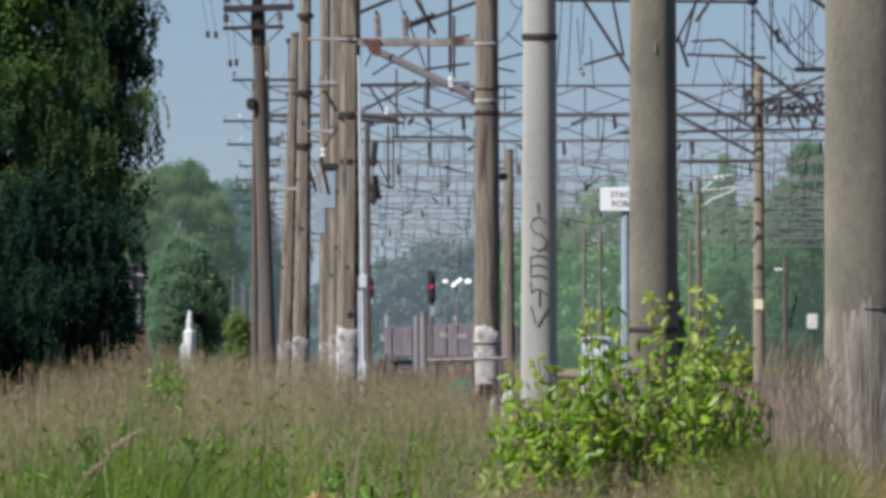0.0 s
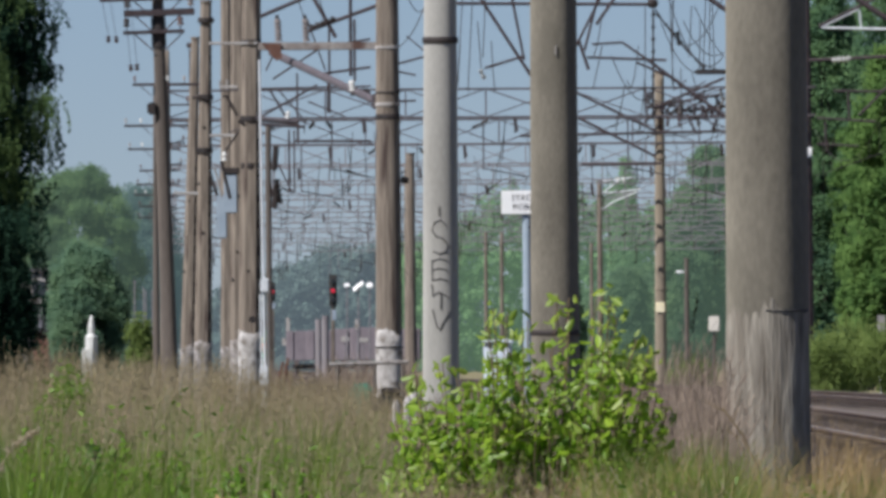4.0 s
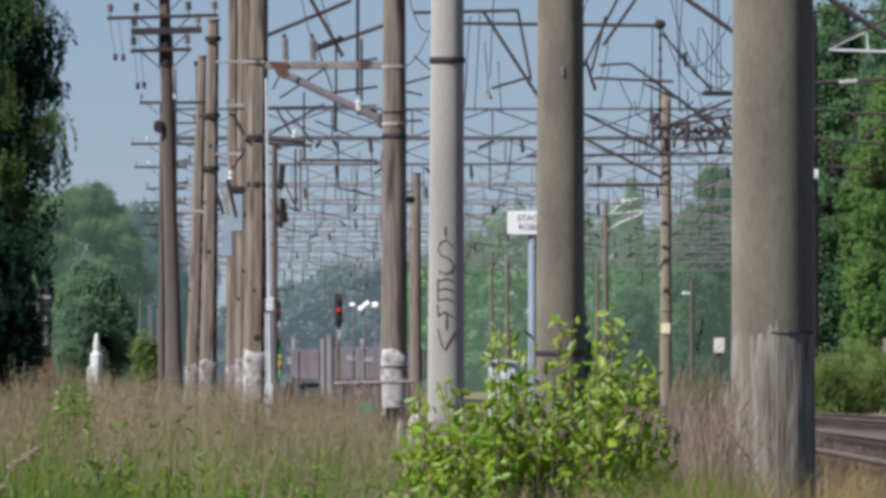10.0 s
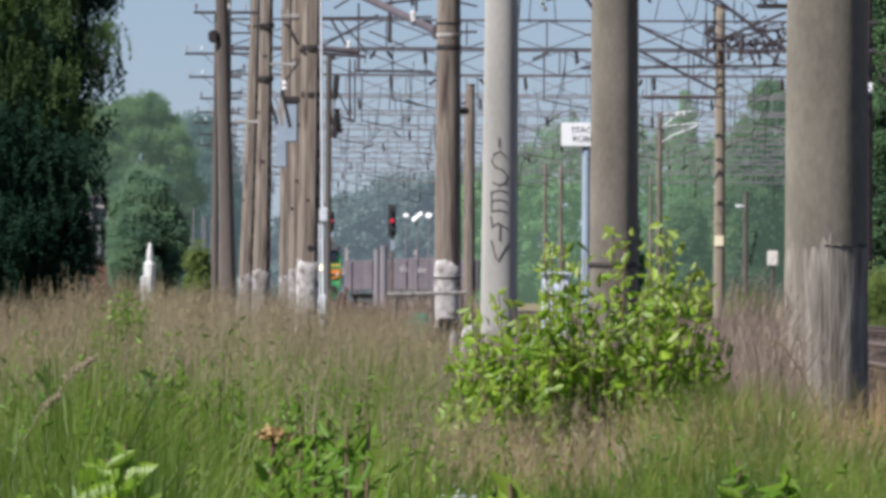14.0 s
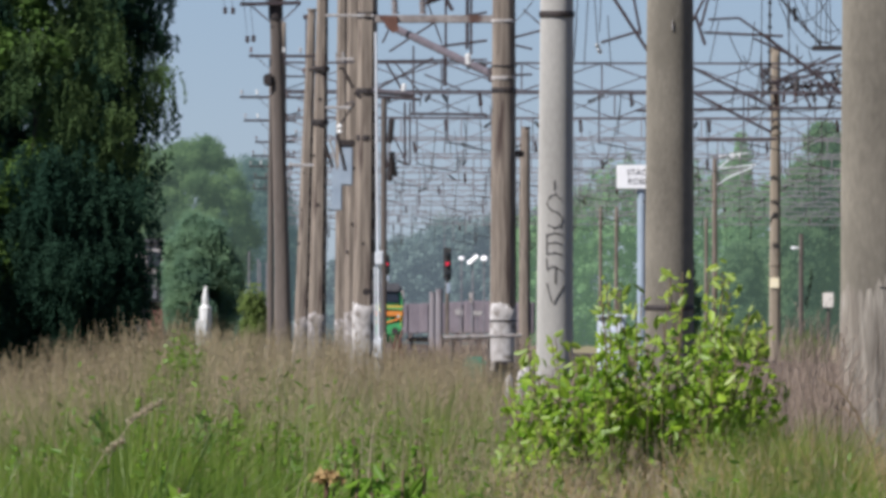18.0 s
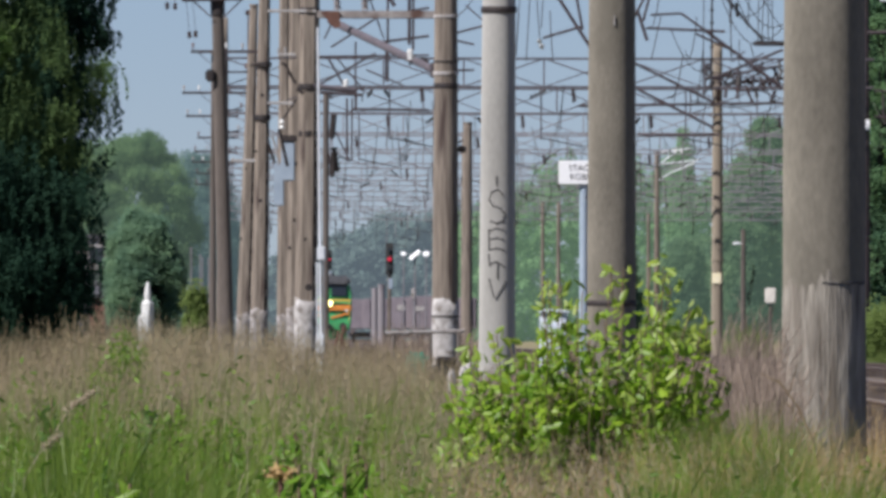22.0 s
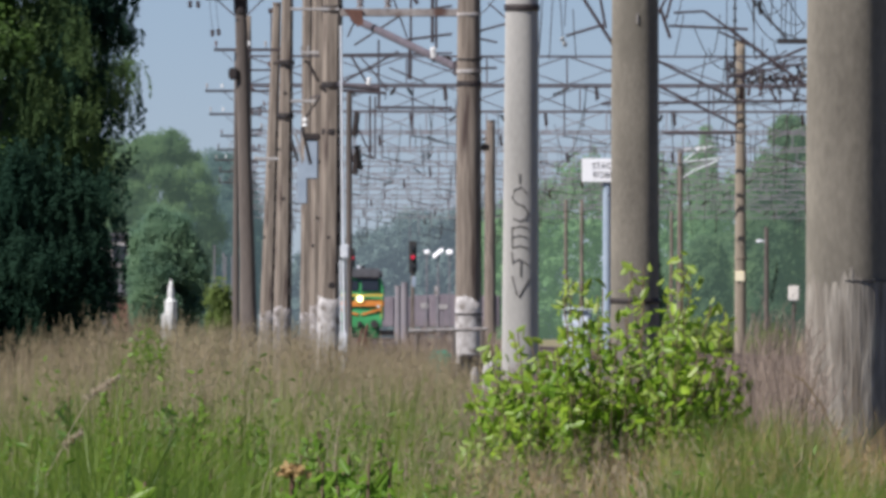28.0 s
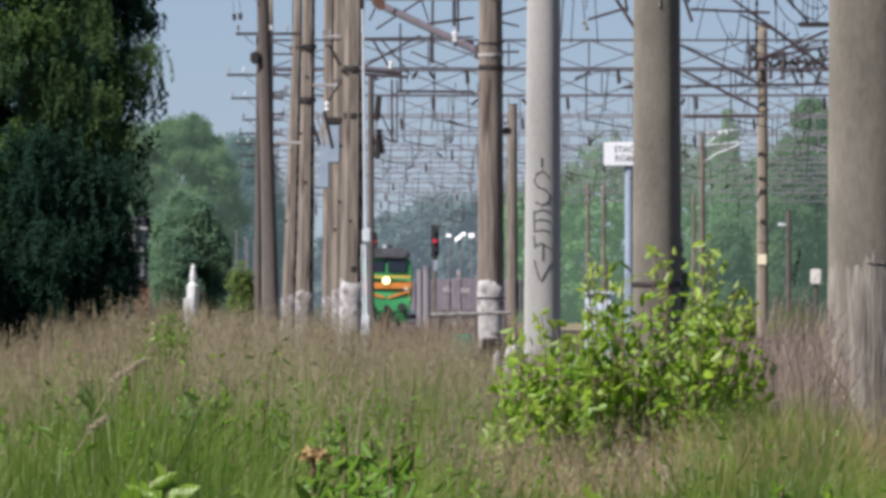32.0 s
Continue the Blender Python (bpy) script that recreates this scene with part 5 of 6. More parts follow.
# maple clumps stand where sunlit patches belong, lit by leaf colour
bq = random.Random(78)
tree("maple", (-7.62, 206.4, 0), 8.5, 0.05, [(x + bq.uniform(-0.12, 0.12), bq.uniform(-0.2, 0.2), z + bq.uniform(-0.25, 0.25), r * bq.uniform(0.5, 1), r, r * 0.7) for x, z, r in ((-0.4, 7.0, 0.5), (-0.25, 6.2, 0.4), (0.1, 5.3, 0.42), (-0.35, 5.0, 0.5), (-0.1, 4.2, 0.4), (0.55, 4.5, 0.3), (-0.3, 3.3, 0.42), (0.05, 2.6, 0.36), (1.05, 5.6, 0.28), (0.75, 6.6, 0.3), (1.15, 4.7, 0.25), (0.3, 5.9, 0.3), (0.2, 3.0, 0.3), (-0.1, 6.8, 0.4), (0.62, 4.48, 0.22), (1.07, 3.24, 0.2), (0.7, 2.9, 0.2), (1.17, 2.35, 0.18), (0.75, 2.07, 0.2)) for k in range(2)], 680, 50, 0.12, 0.075, LEAF_MAPLE_SUNLIT, "leafy maple before the birches, its lighter clumps standing for sunlight", slim=0.8, limbs=3, shell=0.3)
# lower growth: shade at the birches' foot put into a darker leaf
tree("birch_sapling", (-6.35, 206, 0), 2.6, 0.08, blobs_of(11, 0.15, 0, 0.9, 2.5, 1.1, 0.7, 6) + [(0.95, 0, 2.2, 0.4, 0.4, 0.4), (1.0, 0, 1.7, 0.4, 0.4, 0.4), (0.85, 0, 1.2, 0.4, 0.4, 0.4), (0.85, 0, 2.7, 0.45, 0.4, 0.4)], 520, 1, 0.14, 0.062, LEAF_SHADED_LOW, "low growth in a shade-darkened leaf colour under tall trees", droop=0.4, strands=9, limbs=8, shell=0.2, even=0.8)
tree("birch_sapling", (-7.9, 205, 0), 2.6, 0.08, blobs_of(11, 0, 0, 0.9, 2.5, 1.2, 0.8, 7), 420, 1, 0.15, 0.07, LEAF_SHADED_LOW, "low growth in a shade-darkened leaf colour under tall trees", droop=0.4, strands=9, limbs=8, shell=0.2, even=0.8)
# added boughs: sunlit patches of the birch, put into a lighter leaf
bq = random.Random(77)
tree("weeping_birch", (-6.6, 206.7, 0), 7.0, 0.05, [(bq.uniform(-1.5, 1.45), bq.uniform(-0.6, 0.2), bq.uniform(2.2, 7.4), bq.uniform(0.16, 0.3), 0.25, bq.uniform(0.3, 0.55)) for i in range(16)] + [(x, -0.3, z, 0.2, 0.2, 0.4) for x, z in ((0.35, 5.2), (0.62, 4.9), (0.42, 4.5), (1.35, 4.1), (0.87, 3.15), (1.6, 4.35), (1.2, 3.5), (0.3, 3.8))], 190, 1, 0.1, 0.05, LEAF_SUNLIT, "added slender birch with boughs in a sunlit leaf colour", droop=0.6, strands=11, shell=0.3, limbs=3)


def crown(cx, z0, z1, w, r, n, seed):
    """Small boughs all over a lumpy round crown."""
    q, out = random.Random(seed), []
    for i in range(n * 3):
        d = Vector((q.gauss(0, 1), q.gauss(0, 1), q.gauss(0, 1))).normalized()
        lump = 0.94 + 0.2 * noise.noise(d * 1.7 + Vector((cx, z1 * 3, w * 7))) + 0.13 * noise.noise(d * 4.1 + Vector((z1, 0, w)))
        rr = r * q.choice((0.4, 0.55, 0.75))
        out.append((cx + d.x * lump * (w - rr), d.y * lump * w * 0.8, (z0 + z1) / 2 + d.z * lump * ((z1 - z0) / 2 - rr * 0.6), rr, rr, rr * 0.75))
    return out


# backdrop lindens close to a mile off; leaf colour and glow imitate haze
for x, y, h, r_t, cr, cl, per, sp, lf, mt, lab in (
        (-31.2, 1404, 17.0, 0.5, (0, 1.9, 17.0, 5.5, 1.3, 60, 11), 2600, 50, 0.36, 0.2, LEAF_LINDEN_HAZE, "broad linden paled for haze behind the meadow"),
        (-29.1, 1521, 16.5, 0.5, (0, 1.5, 17.3, 4.9, 1.4, 50, 12), 2000, 44, 0.4, 0.23, LEAF_LINDEN_HAZE_BLUE, "broad linden blued for haze behind the meadow"),
        (-29.5, 1618, 16.0, 0.5, (0, 1.2, 15.7, 4.5, 1.4, 44, 18), 1300, 44, 0.44, 0.26, LEAF_LINDEN_HAZE_BLUE, "hazy linden behind others"),
        (-34.8, 1482, 18.3, 0.5, (0, 1.5, 17.9, 4.7, 1.4, 48, 13), 1300, 40, 0.42, 0.26, LEAF_LINDEN_HAZE, "broad green linden behind the meadow"),
        (-37.5, 1443, 18.3, 0.5, (0, 1.5, 17.7, 5.0, 1.6, 40, 14), 1100, 36, 0.48, 0.3, LEAF_LINDEN_HAZE, "broad green linden behind the meadow")):
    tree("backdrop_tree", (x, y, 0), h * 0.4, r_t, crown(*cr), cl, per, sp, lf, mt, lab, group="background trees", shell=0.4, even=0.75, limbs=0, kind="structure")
tree("oak", (-11.832, 540, 0), 4.8, 0.16, crown(0, 0.4, 4.85, 1.26, 0.36, 60, 15), 3600, 44, 0.15, 0.07, LEAF_OAK, "small round green oak", group="background trees", slim=0.75, shell=0.5, even=0.85, limbs=3)
tree("hazel_shrub", (-9.97, 535, 0), 2.2, 0.06, blobs_of(8, 0, 0, 0.4, 2.0, 0.4, 0.34, 16), 160, 40, 0.12, 0.1, LEAF_WILLOW, "low yellow-green hazel shrub", limbs=5, slim=0.8)
tree("hazel_shrub", (-11.233, 555, 0), 1.6, 0.06, blobs_of(8, 0, 0, 0.3, 1.2, 0.7, 0.4, 17), 140, 40, 0.12, 0.1, LEAF_OAK, "low dark green hazel shrub", limbs=5, slim=0.8)

# right-hand wood
q = random.Random(21)
for u, d, h, w, mt, sp in ((1450, 580, 14.0, 1.7, LEAF_WOOD, "aspen"), (1515, 545, 9.5, 1.1, LEAF_BRIGHT, "aspen"), (1560, 520, 10.5, 1.5, LEAF_BRIGHT, "aspen"), (1590, 560, 15.5, 2.2, LEAF_WOOD, "aspen"), (1440, 640, 15.0, 2.0, LEAF_WOOD, "aspen"), (1640, 600, 13.0, 2.4, LEAF_WOOD, "aspen"),
                        (1520, 640, 14.5, 2.4, LEAF_WOOD, "aspen"), 
                        (1238, 760, 10.9, 1.5, LEAF_WOOD_HAZE, "linden"), (1203, 690, 8.3, 1.3, LEAF_WOOD_HAZE, "linden"), (968, 640, 4.5, 0.9, LEAF_OAK, "linden"), (1085, 690, 4.9, 1.0, LEAF_WOOD_HAZE, "linden"), (1125, 760, 5.2, 1.8, LEAF_WOOD_HAZE, "linden"), (1060, 800, 4.6, 1.8, LEAF_WOOD_HAZE, "linden"), (1190, 700, 4.8, 1.8, LEAF_WOOD_HAZE, "linden")):
    # pale trees stand farther off, haze put into leaf colour and glow
    if mt is LEAF_WOOD_HAZE:
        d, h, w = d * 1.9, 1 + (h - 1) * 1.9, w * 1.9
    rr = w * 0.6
    far = mt is LEAF_WOOD_HAZE
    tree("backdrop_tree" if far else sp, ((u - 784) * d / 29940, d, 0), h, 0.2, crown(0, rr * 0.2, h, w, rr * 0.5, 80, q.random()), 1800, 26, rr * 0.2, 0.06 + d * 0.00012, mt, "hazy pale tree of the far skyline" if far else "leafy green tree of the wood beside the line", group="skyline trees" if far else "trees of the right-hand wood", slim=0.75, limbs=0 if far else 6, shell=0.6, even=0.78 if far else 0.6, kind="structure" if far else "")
for u, d, h in ((1475, 700, 16.4), (1425, 690, 15.8)):
    bl = [(0, 0, z, 1.25 * (1.06 - z / h) + 0.15, 1.25 * (1.06 - z / h) + 0.15, 0.35) for z in np.linspace(h * 0.35, h, 9)]
    tree("pine", ((u - 784) * d / 29940, d, 0), h, 0.18, bl, 200, 22, 0.25, 0.3, LEAF_PINE, "dark pine rising over the wood", group="pines", slim=0.4, limbs=4)
for u, d, w, h in ((1440, 430, 0.9, 1.3), (1490, 440, 1.0, 1.5), (1540, 430, 1.0, 1.4), (1590, 440, 1.1, 1.6), (1640, 440, 1.1, 1.6), (1200, 520, 1.3, 0.6), (1100, 560, 1.3, 0.9), (1035, 600, 1.2, 0.9)):
    tree("willow_bush", ((u - 784) * d / 29940, d, 0), h + 0.3, 0.04, blobs_of(9, 0, 0, 0.25, h, w, 0.5, u), 330, 30, 0.14, 0.085, LEAF_WILLOW, "low green willow bush behind the tracks", group="willow bushes", limbs=4, slim=0.4, even=0.85)

# backdrop woods closing the view over a mile off; leaves glow for haze
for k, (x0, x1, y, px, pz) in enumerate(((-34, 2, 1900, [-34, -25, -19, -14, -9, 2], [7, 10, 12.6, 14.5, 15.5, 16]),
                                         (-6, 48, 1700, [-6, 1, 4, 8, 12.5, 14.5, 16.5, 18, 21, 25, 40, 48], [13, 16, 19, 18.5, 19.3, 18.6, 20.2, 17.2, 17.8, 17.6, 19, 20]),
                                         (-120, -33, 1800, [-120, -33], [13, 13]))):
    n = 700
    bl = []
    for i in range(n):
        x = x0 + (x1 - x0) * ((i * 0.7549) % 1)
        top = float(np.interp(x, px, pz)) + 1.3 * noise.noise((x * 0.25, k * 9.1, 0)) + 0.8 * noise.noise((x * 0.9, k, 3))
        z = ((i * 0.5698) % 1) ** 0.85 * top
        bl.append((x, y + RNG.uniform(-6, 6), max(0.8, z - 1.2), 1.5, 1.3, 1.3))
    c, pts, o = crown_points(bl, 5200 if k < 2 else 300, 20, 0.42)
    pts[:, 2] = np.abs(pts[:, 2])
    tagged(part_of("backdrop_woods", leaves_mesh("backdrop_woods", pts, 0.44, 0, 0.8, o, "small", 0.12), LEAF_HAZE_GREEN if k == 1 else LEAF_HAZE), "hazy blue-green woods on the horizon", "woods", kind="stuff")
# far pines share the leaf that glows to imitate haze
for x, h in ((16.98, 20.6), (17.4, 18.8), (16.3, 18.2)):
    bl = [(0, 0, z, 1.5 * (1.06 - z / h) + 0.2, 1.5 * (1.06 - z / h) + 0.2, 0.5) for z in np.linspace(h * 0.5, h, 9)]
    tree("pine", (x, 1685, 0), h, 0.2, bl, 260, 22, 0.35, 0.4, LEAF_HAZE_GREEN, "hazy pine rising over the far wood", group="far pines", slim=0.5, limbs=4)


# ---- leafy shrub in the meadow ----
shrub = thing("leafy_shrub", (0.47, 80, 0), "bright green leafy shrub with upright reddish shoots in tall grass", "shrub")
q = random.Random(5)
cents, young = [], []
TALL = [-0.68, -0.55, -0.33, -0.29, -0.24, -0.15, 0.0, 0.04, 0.2, 0.25, 0.28, 0.38, 0.46]
TOP_X = [-0.80, -0.7, -0.56, -0.44, -0.36, -0.30, -0.17, 0.02, 0.24, 0.38, 0.47, 0.58]
TOP_Z = [0.72, 0.90, 0.98, 1.0, 1.08, 1.28, 1.19, 1.28, 1.31, 1.13, 1.03, 0.76]
for i in range(165):
    tall = i < 2 * len(TALL)
    x = TALL[i // 2] + q.uniform(-0.02, 0.02) if tall else -0.80 + 1.38 * ((i * 0.618) % 1)
    topz = float(np.interp(x, TOP_X, TOP_Z)) * (q.uniform(0.96, 1.04) if tall else q.uniform(0.5, 0.98 if x < -0.36 else 0.88))
    foot = Vector((-0.05 + x * 0.5 + q.uniform(-0.05, 0.05), q.uniform(-0.3, 0.3), 0))
    tip = Vector((x, q.uniform(-0.4, 0.4), topz))
    mid = foot.lerp(tip, 0.5) + Vector((x * 0.12, 0, 0.03))
    bend = Vector((q.uniform(-0.03, 0.03), 0, 0))
    part("shoot", bmx(hose, [foot, foot.lerp(mid, 0.6), mid + bend, mid.lerp(tip, 0.6) + bend, tip], 0.003, 5), TWIG, shrub)
    n = 26 if tall else 22
    for j in range(n):
        k = 0.16 + 0.84 * j / (n - 1)
        p = foot.lerp(mid + bend, k * 2) if k < 0.5 else (mid + bend).lerp(tip, k * 2 - 1)
        a = j * 2.4 + i
        o = 0.025 + 0.05 * (1 - k) + q.uniform(0, 0.02)
        pt = (p.x + math.cos(a) * o, p.y + math.sin(a) * o, p.z + q.uniform(-0.015, 0.03))
        (young if k > (0.84 if tall else 0.95) or q.random() < 0.05 else cents).append(pt)
part_of("foliage", leaves_mesh("foliage", np.array(cents), 0.068, 0.0, 0.55, np.tile((-0.42, -0.4, 0.6), (len(cents), 1)), "oval", 0.65), LEAF_NEAR, shrub, "fresh green leaves")
part_of("young_leaves", leaves_mesh("young_leaves", np.array(young), 0.064, -0.55, 0.5, np.tile((-0.42, -0.5, 0.5), (len(young), 1)), "oval", 0.6), LEAF_YOUNG, shrub, "young yellow-green leaves at the shoot tips")

# ---- meadow ----
def height_at(x, y):
    h = np.interp(y, [25, 45, 60, 80, 120, 200, 290], [0.42, 0.5, 0.58, 0.72, 0.88, 0.94, 0.92])
    side = np.interp(x * 100 / y, [-3.8, -3.3, -2.9, -2.4, -1.7, -1.15, -0.6, -0.42, -0.2, 0.0, 0.5, 1.2, 1.75, 2.2], [0.68, 0.86, 1.02, 1.14, 1.1, 0.94, 0.76, 0.65, 0.63, 0.68, 0.72, 0.58, 0.42, 0.2])
    return h * np.maximum(side, np.interp(y, [62, 84, 104, 118], [0.82, 0.52, 0.48, 0.0]))


def scatter(n, y0, y1, lo, hi, power=1.0, tuft=1, gap=0.035):
    """Points in a widening strip; tuft: how many share one root stock. Also gives the angle away from that stock and its vigour."""
    m = n // tuft
    y = y0 + (y1 - y0) * RNG.uniform(0, 1, m) ** power
    x = y * RNG.uniform(lo, hi, m)
    x, y, k = (np.repeat(v, tuft) for v in (x, y, RNG.uniform(0.6, 1.25, m)))
    way, r = RNG.uniform(0, 2 * np.pi, m * tuft), np.abs(RNG.normal(size=m * tuft)) * gap
    x, y = x + np.cos(way) * r, y + np.sin(way) * r * 3
    keep = (x < 2.65) | (y < 60)
    keep &= np.hypot(x - 1.697, y - 92) > 0.3
    return x[keep], y[keep], way[keep], k[keep]


def patch(x, y, s):
    return np.array([noise.noise((a * s, b * s * 0.045, 1.7)) for a, b in zip(x, y)])


for n, y0, y1, w, hk, tf, mt in ((80000, 26, 62, 0.0056, 1.04, 14, GRASS), (48000, 58, 92, 0.0062, 0.80, 12, GRASS), (30000, 84, 128, 0.0075, 0.78, 8, GRASS_FAR), (34000, 120, 285, 0.010, 0.70, 6, GRASS_FAR)):
    x, y, way, k = scatter(n, y0, y1, -0.041, 0.031, 1.0, tf)
    h = height_at(x, y) * hk * k * RNG.uniform(0.5, 1.1, len(x)) * (1 + 0.45 * patch(x, y, 3.3) + 0.35 * patch(x, y, 0.9))
    h = h * np.where((y > 58) & (y < 81) & (np.abs(x * 80 / y - 0.38) < 0.72), 0.74, 1.0)
    me, _ = blades_mesh("meadow_grass", x, y, np.zeros(len(x)), h, w * RNG.uniform(0.6, 1.5, len(x)), RNG.uniform(0.02, 0.55, len(x)) ** 1.2, way)
    tagged(part_of("meadow_grass", me, mt), "fresh green meadow grass", "grass", kind="stuff")
for n, y0, y1, w, ps, sp in ((1500, 44, 70, 0.0024, 0.10, 8), (1700, 62, 88, 0.003, 0.12, 9), (7200, 80, 125, 0.003, 0.13, 10), (18000, 118, 285, 0.0045, 0.17, 9)):
    x, y, way, k = scatter(n, y0, y1, -0.041, 0.031, 0.7, 5, 0.09)
    keep = RNG.uniform(0, 1, len(x)) < np.interp(x / y, [-0.028, -0.012, 0.0, 0.03], [1, 0.7, 0.55, 0.7]) + 1.4 * patch(x, y, 1.1) + 0.7 * patch(x, y, 3.1)
    x, y = x[keep], y[keep]
    h = height_at(x, y) * RNG.uniform(0.7, 1.1, len(x)) * (1 + 0.3 * patch(x, y, 2.5))
    me, tips = blades_mesh("dry_grass", x, y, np.zeros(len(x)), h, w * RNG.uniform(0.7, 1.4, len(x)), RNG.uniform(0.03, 0.25, len(x)))
    tagged(part_of("dry_grass", me, STRAW), "tall dry straw-coloured grass stalks", "grass", kind="stuff")
    tagged(part_of("grass_panicles", panicles_mesh("grass_panicles", tips, ps, sp), SEED), "purplish beige seed heads over the meadow", "grass", kind="stuff")
n = 210
x, y = RNG.uniform(-1.6, 1.3, n), RNG.uniform(50, 76, n)
me, tips = blades_mesh("arching_straw", x, y, np.zeros(n), height_at(x, y) * RNG.uniform(0.95, 1.3, n), np.full(n, 0.0045), RNG.uniform(0.05, 0.75, n) ** 1.5)
tagged(part_of("arching_straw", me, STRAW), "pale arching straws over the green grass", "grass", kind="stuff")
n = 1000
x, y = np.where(np.arange(n) < 300, -0.12 + RNG.normal(size=n) * 0.2, 0.62 + RNG.normal(size=n) * 0.40), RNG.uniform(60, 78, n)
me, tips = blades_mesh("dead_grass", x, y, np.zeros(n), RNG.uniform(0.3, 0.64, n), np.full(n, 0.004), RNG.uniform(0.1, 0.7, n))
tagged(part_of("grass_panicles", panicles_mesh("grass_panicles", tips, 0.13, 9), SEED), "brownish seed heads in front of the shrub", "grass", kind="stuff")
tagged(part_of("dead_grass", me, TAWNY), "bent straw-coloured grass in front of the shrub", "grass", kind="stuff")
n = 1800
x, y = 0.4 + 1.4 * RNG.uniform(0, 1, n) ** 0.7, RNG.uniform(48, 80, n)
me, tips = blades_mesh("arching_straw", x, y, np.zeros(n), height_at(x, y) * 0.2 + RNG.uniform(0.4, 0.72, n) * np.interp(y, [48, 80], [0.9, 1.05]), np.full(n, 0.004), RNG.uniform(0.15, 0.9, n))
tagged(part_of("arching_straw", me, TAWNY), "bent brown straws between shrub and mast", "grass", kind="stuff")
n = 330
x, y = RNG.uniform(0.3, 1.6, n), RNG.uniform(48, 74, n)
me, tips = blades_mesh("slanting_straw", x, y, np.zeros(n), RNG.uniform(0.45, 0.74, n), np.full(n, 0.0068), RNG.uniform(0.4, 1.0, n), np.where(RNG.uniform(size=n) < 0.75, 0.0, np.pi))
tagged(part_of("slanting_straw", me, PLUME), "long pale straws slanting in the wind", "grass", kind="stuff")
n = 170
y = RNG.uniform(66, 118, n)
x = y * (-0.008 + RNG.normal(size=n) * 0.008)
me, tips = blades_mesh("upright_straw", x, y, np.zeros(n), height_at(x, y) * RNG.uniform(0.9, 1.25, n), np.full(n, 0.0055), RNG.uniform(0.02, 0.2, n))
tagged(part_of("upright_straw", me, PLUME), "pale upright straws standing out of the meadow", "grass", kind="stuff")
# leafless brown stalks round the nearest mast
n = 1500
x, y = 1.22 + RNG.normal(size=n) * 0.13, 85 + RNG.normal(size=n) * 2.0
h = (0.5 + 0.75 * RNG.uniform(0, 1, n) ** 1.2) * np.interp(x, [0.8, 1.0, 1.3, 1.4, 1.55, 2.2], [0.6, 0.92, 1.0, 0.55, 0.45, 0.35])
me, tips = blades_mesh("dry_stalks", x, y, np.zeros(n), h, RNG.uniform(0.003, 0.008, n), RNG.uniform(0.03, 0.3, n))
tagged(part_of("dry_stalks", me, DEADSTALK), "grey-brown leafless weed stalks beside the mast", "weeds", kind="stuff")
k = RNG.integers(0, n, 3200)
f = RNG.uniform(0.45, 0.95, len(k))
bx, by, bz = x[k] + (tips[k, 0] - x[k]) * f ** 2, y[k], tips[k, 2] * f
me, tips = blades_mesh("dry_twigs", bx, by, bz, RNG.uniform(0.08, 0.24, len(k)) * np.interp(bx, [1.3, 1.42], [1, 0.5]), RNG.uniform(0.0025, 0.005, len(k)), RNG.uniform(0.4, 1.3, len(k)))
tagged(part_of("dry_twigs", me, DEADSTALK), "fine dead side twigs of the weed stalks", "weeds", kind="stuff")
n = 2600
y = RNG.uniform(285, 330, n)
x = (450 + 270 * RNG.uniform(0, 1, n) - 784) * y / 29940
me, tips = blades_mesh("dry_stalks", x, y, np.zeros(n), RNG.uniform(0.5, 1.32, n) * (1 + 0.25 * patch(x, y, 1.5)) * np.interp(x / y, [-0.0108, -0.0098, -0.0088, -0.0078], [1, 0.62, 0.62, 1]), np.full(n, 0.012), RNG.uniform(0.05, 0.5, n))
tagged(part_of("dry_stalks", me, DEADSTALK), "brown dead weeds between the masts and the tracks", "weeds", kind="stuff")
n = 2400
y = RNG.uniform(140, 184, n)
u = RNG.uniform(0, 1, n)
me, tips = blades_mesh("dry_stalks", (-0.0045 + 0.0075 * u) * y, y, np.zeros(n), RNG.uniform(0.38, 0.6, n) * np.interp(u, [0, 0.3, 0.42, 1], [0.85, 0.98, 1.35, 1.3]), RNG.uniform(0.004, 0.01, n), RNG.uniform(0.05, 0.5, n))
tagged(part_of("dry_stalks", me, DEADSTALK), "brown dead weeds round the foot of the pale mast", "weeds", kind="stuff")
n = 1900
y = RNG.uniform(96, 124, n)
x = y * RNG.uniform(0.0085, 0.0185, n)
me, tips = blades_mesh("dry_stalks", x, y, np.zeros(n), RNG.uniform(0.5, 1.04, n), RNG.uniform(0.003, 0.009, n), RNG.uniform(0.1, 0.7, n))
tagged(part_of("dry_stalks", me, DEADSTALK), "brown dead weed stalks along the track", "weeds", kind="stuff")
n = 22000
y = RNG.uniform(38, 80, n)
x = y * RNG.uniform(0.008, 0.029, n)
k = np.interp(y, [38, 60, 80], [0.58, 0.62, 0.68]) * np.where((x / y > 0.0162) & (y > 58), 0.55, 1.0)
me, tips = blades_mesh("meadow_grass", x, y, np.zeros(n), k * RNG.uniform(0.5, 1.05, n) * (1 + 0.3 * patch(x, y, 1.3)), np.full(n, 0.005), RNG.uniform(0.05, 0.6, n))
tagged(part_of("meadow_grass", me, GRASS), "fresh green grass before the mast", "grass", kind="stuff")
n = 700
y = RNG.uniform(84, 112, n)
x = y * RNG.uniform(0.0208, 0.028, n)
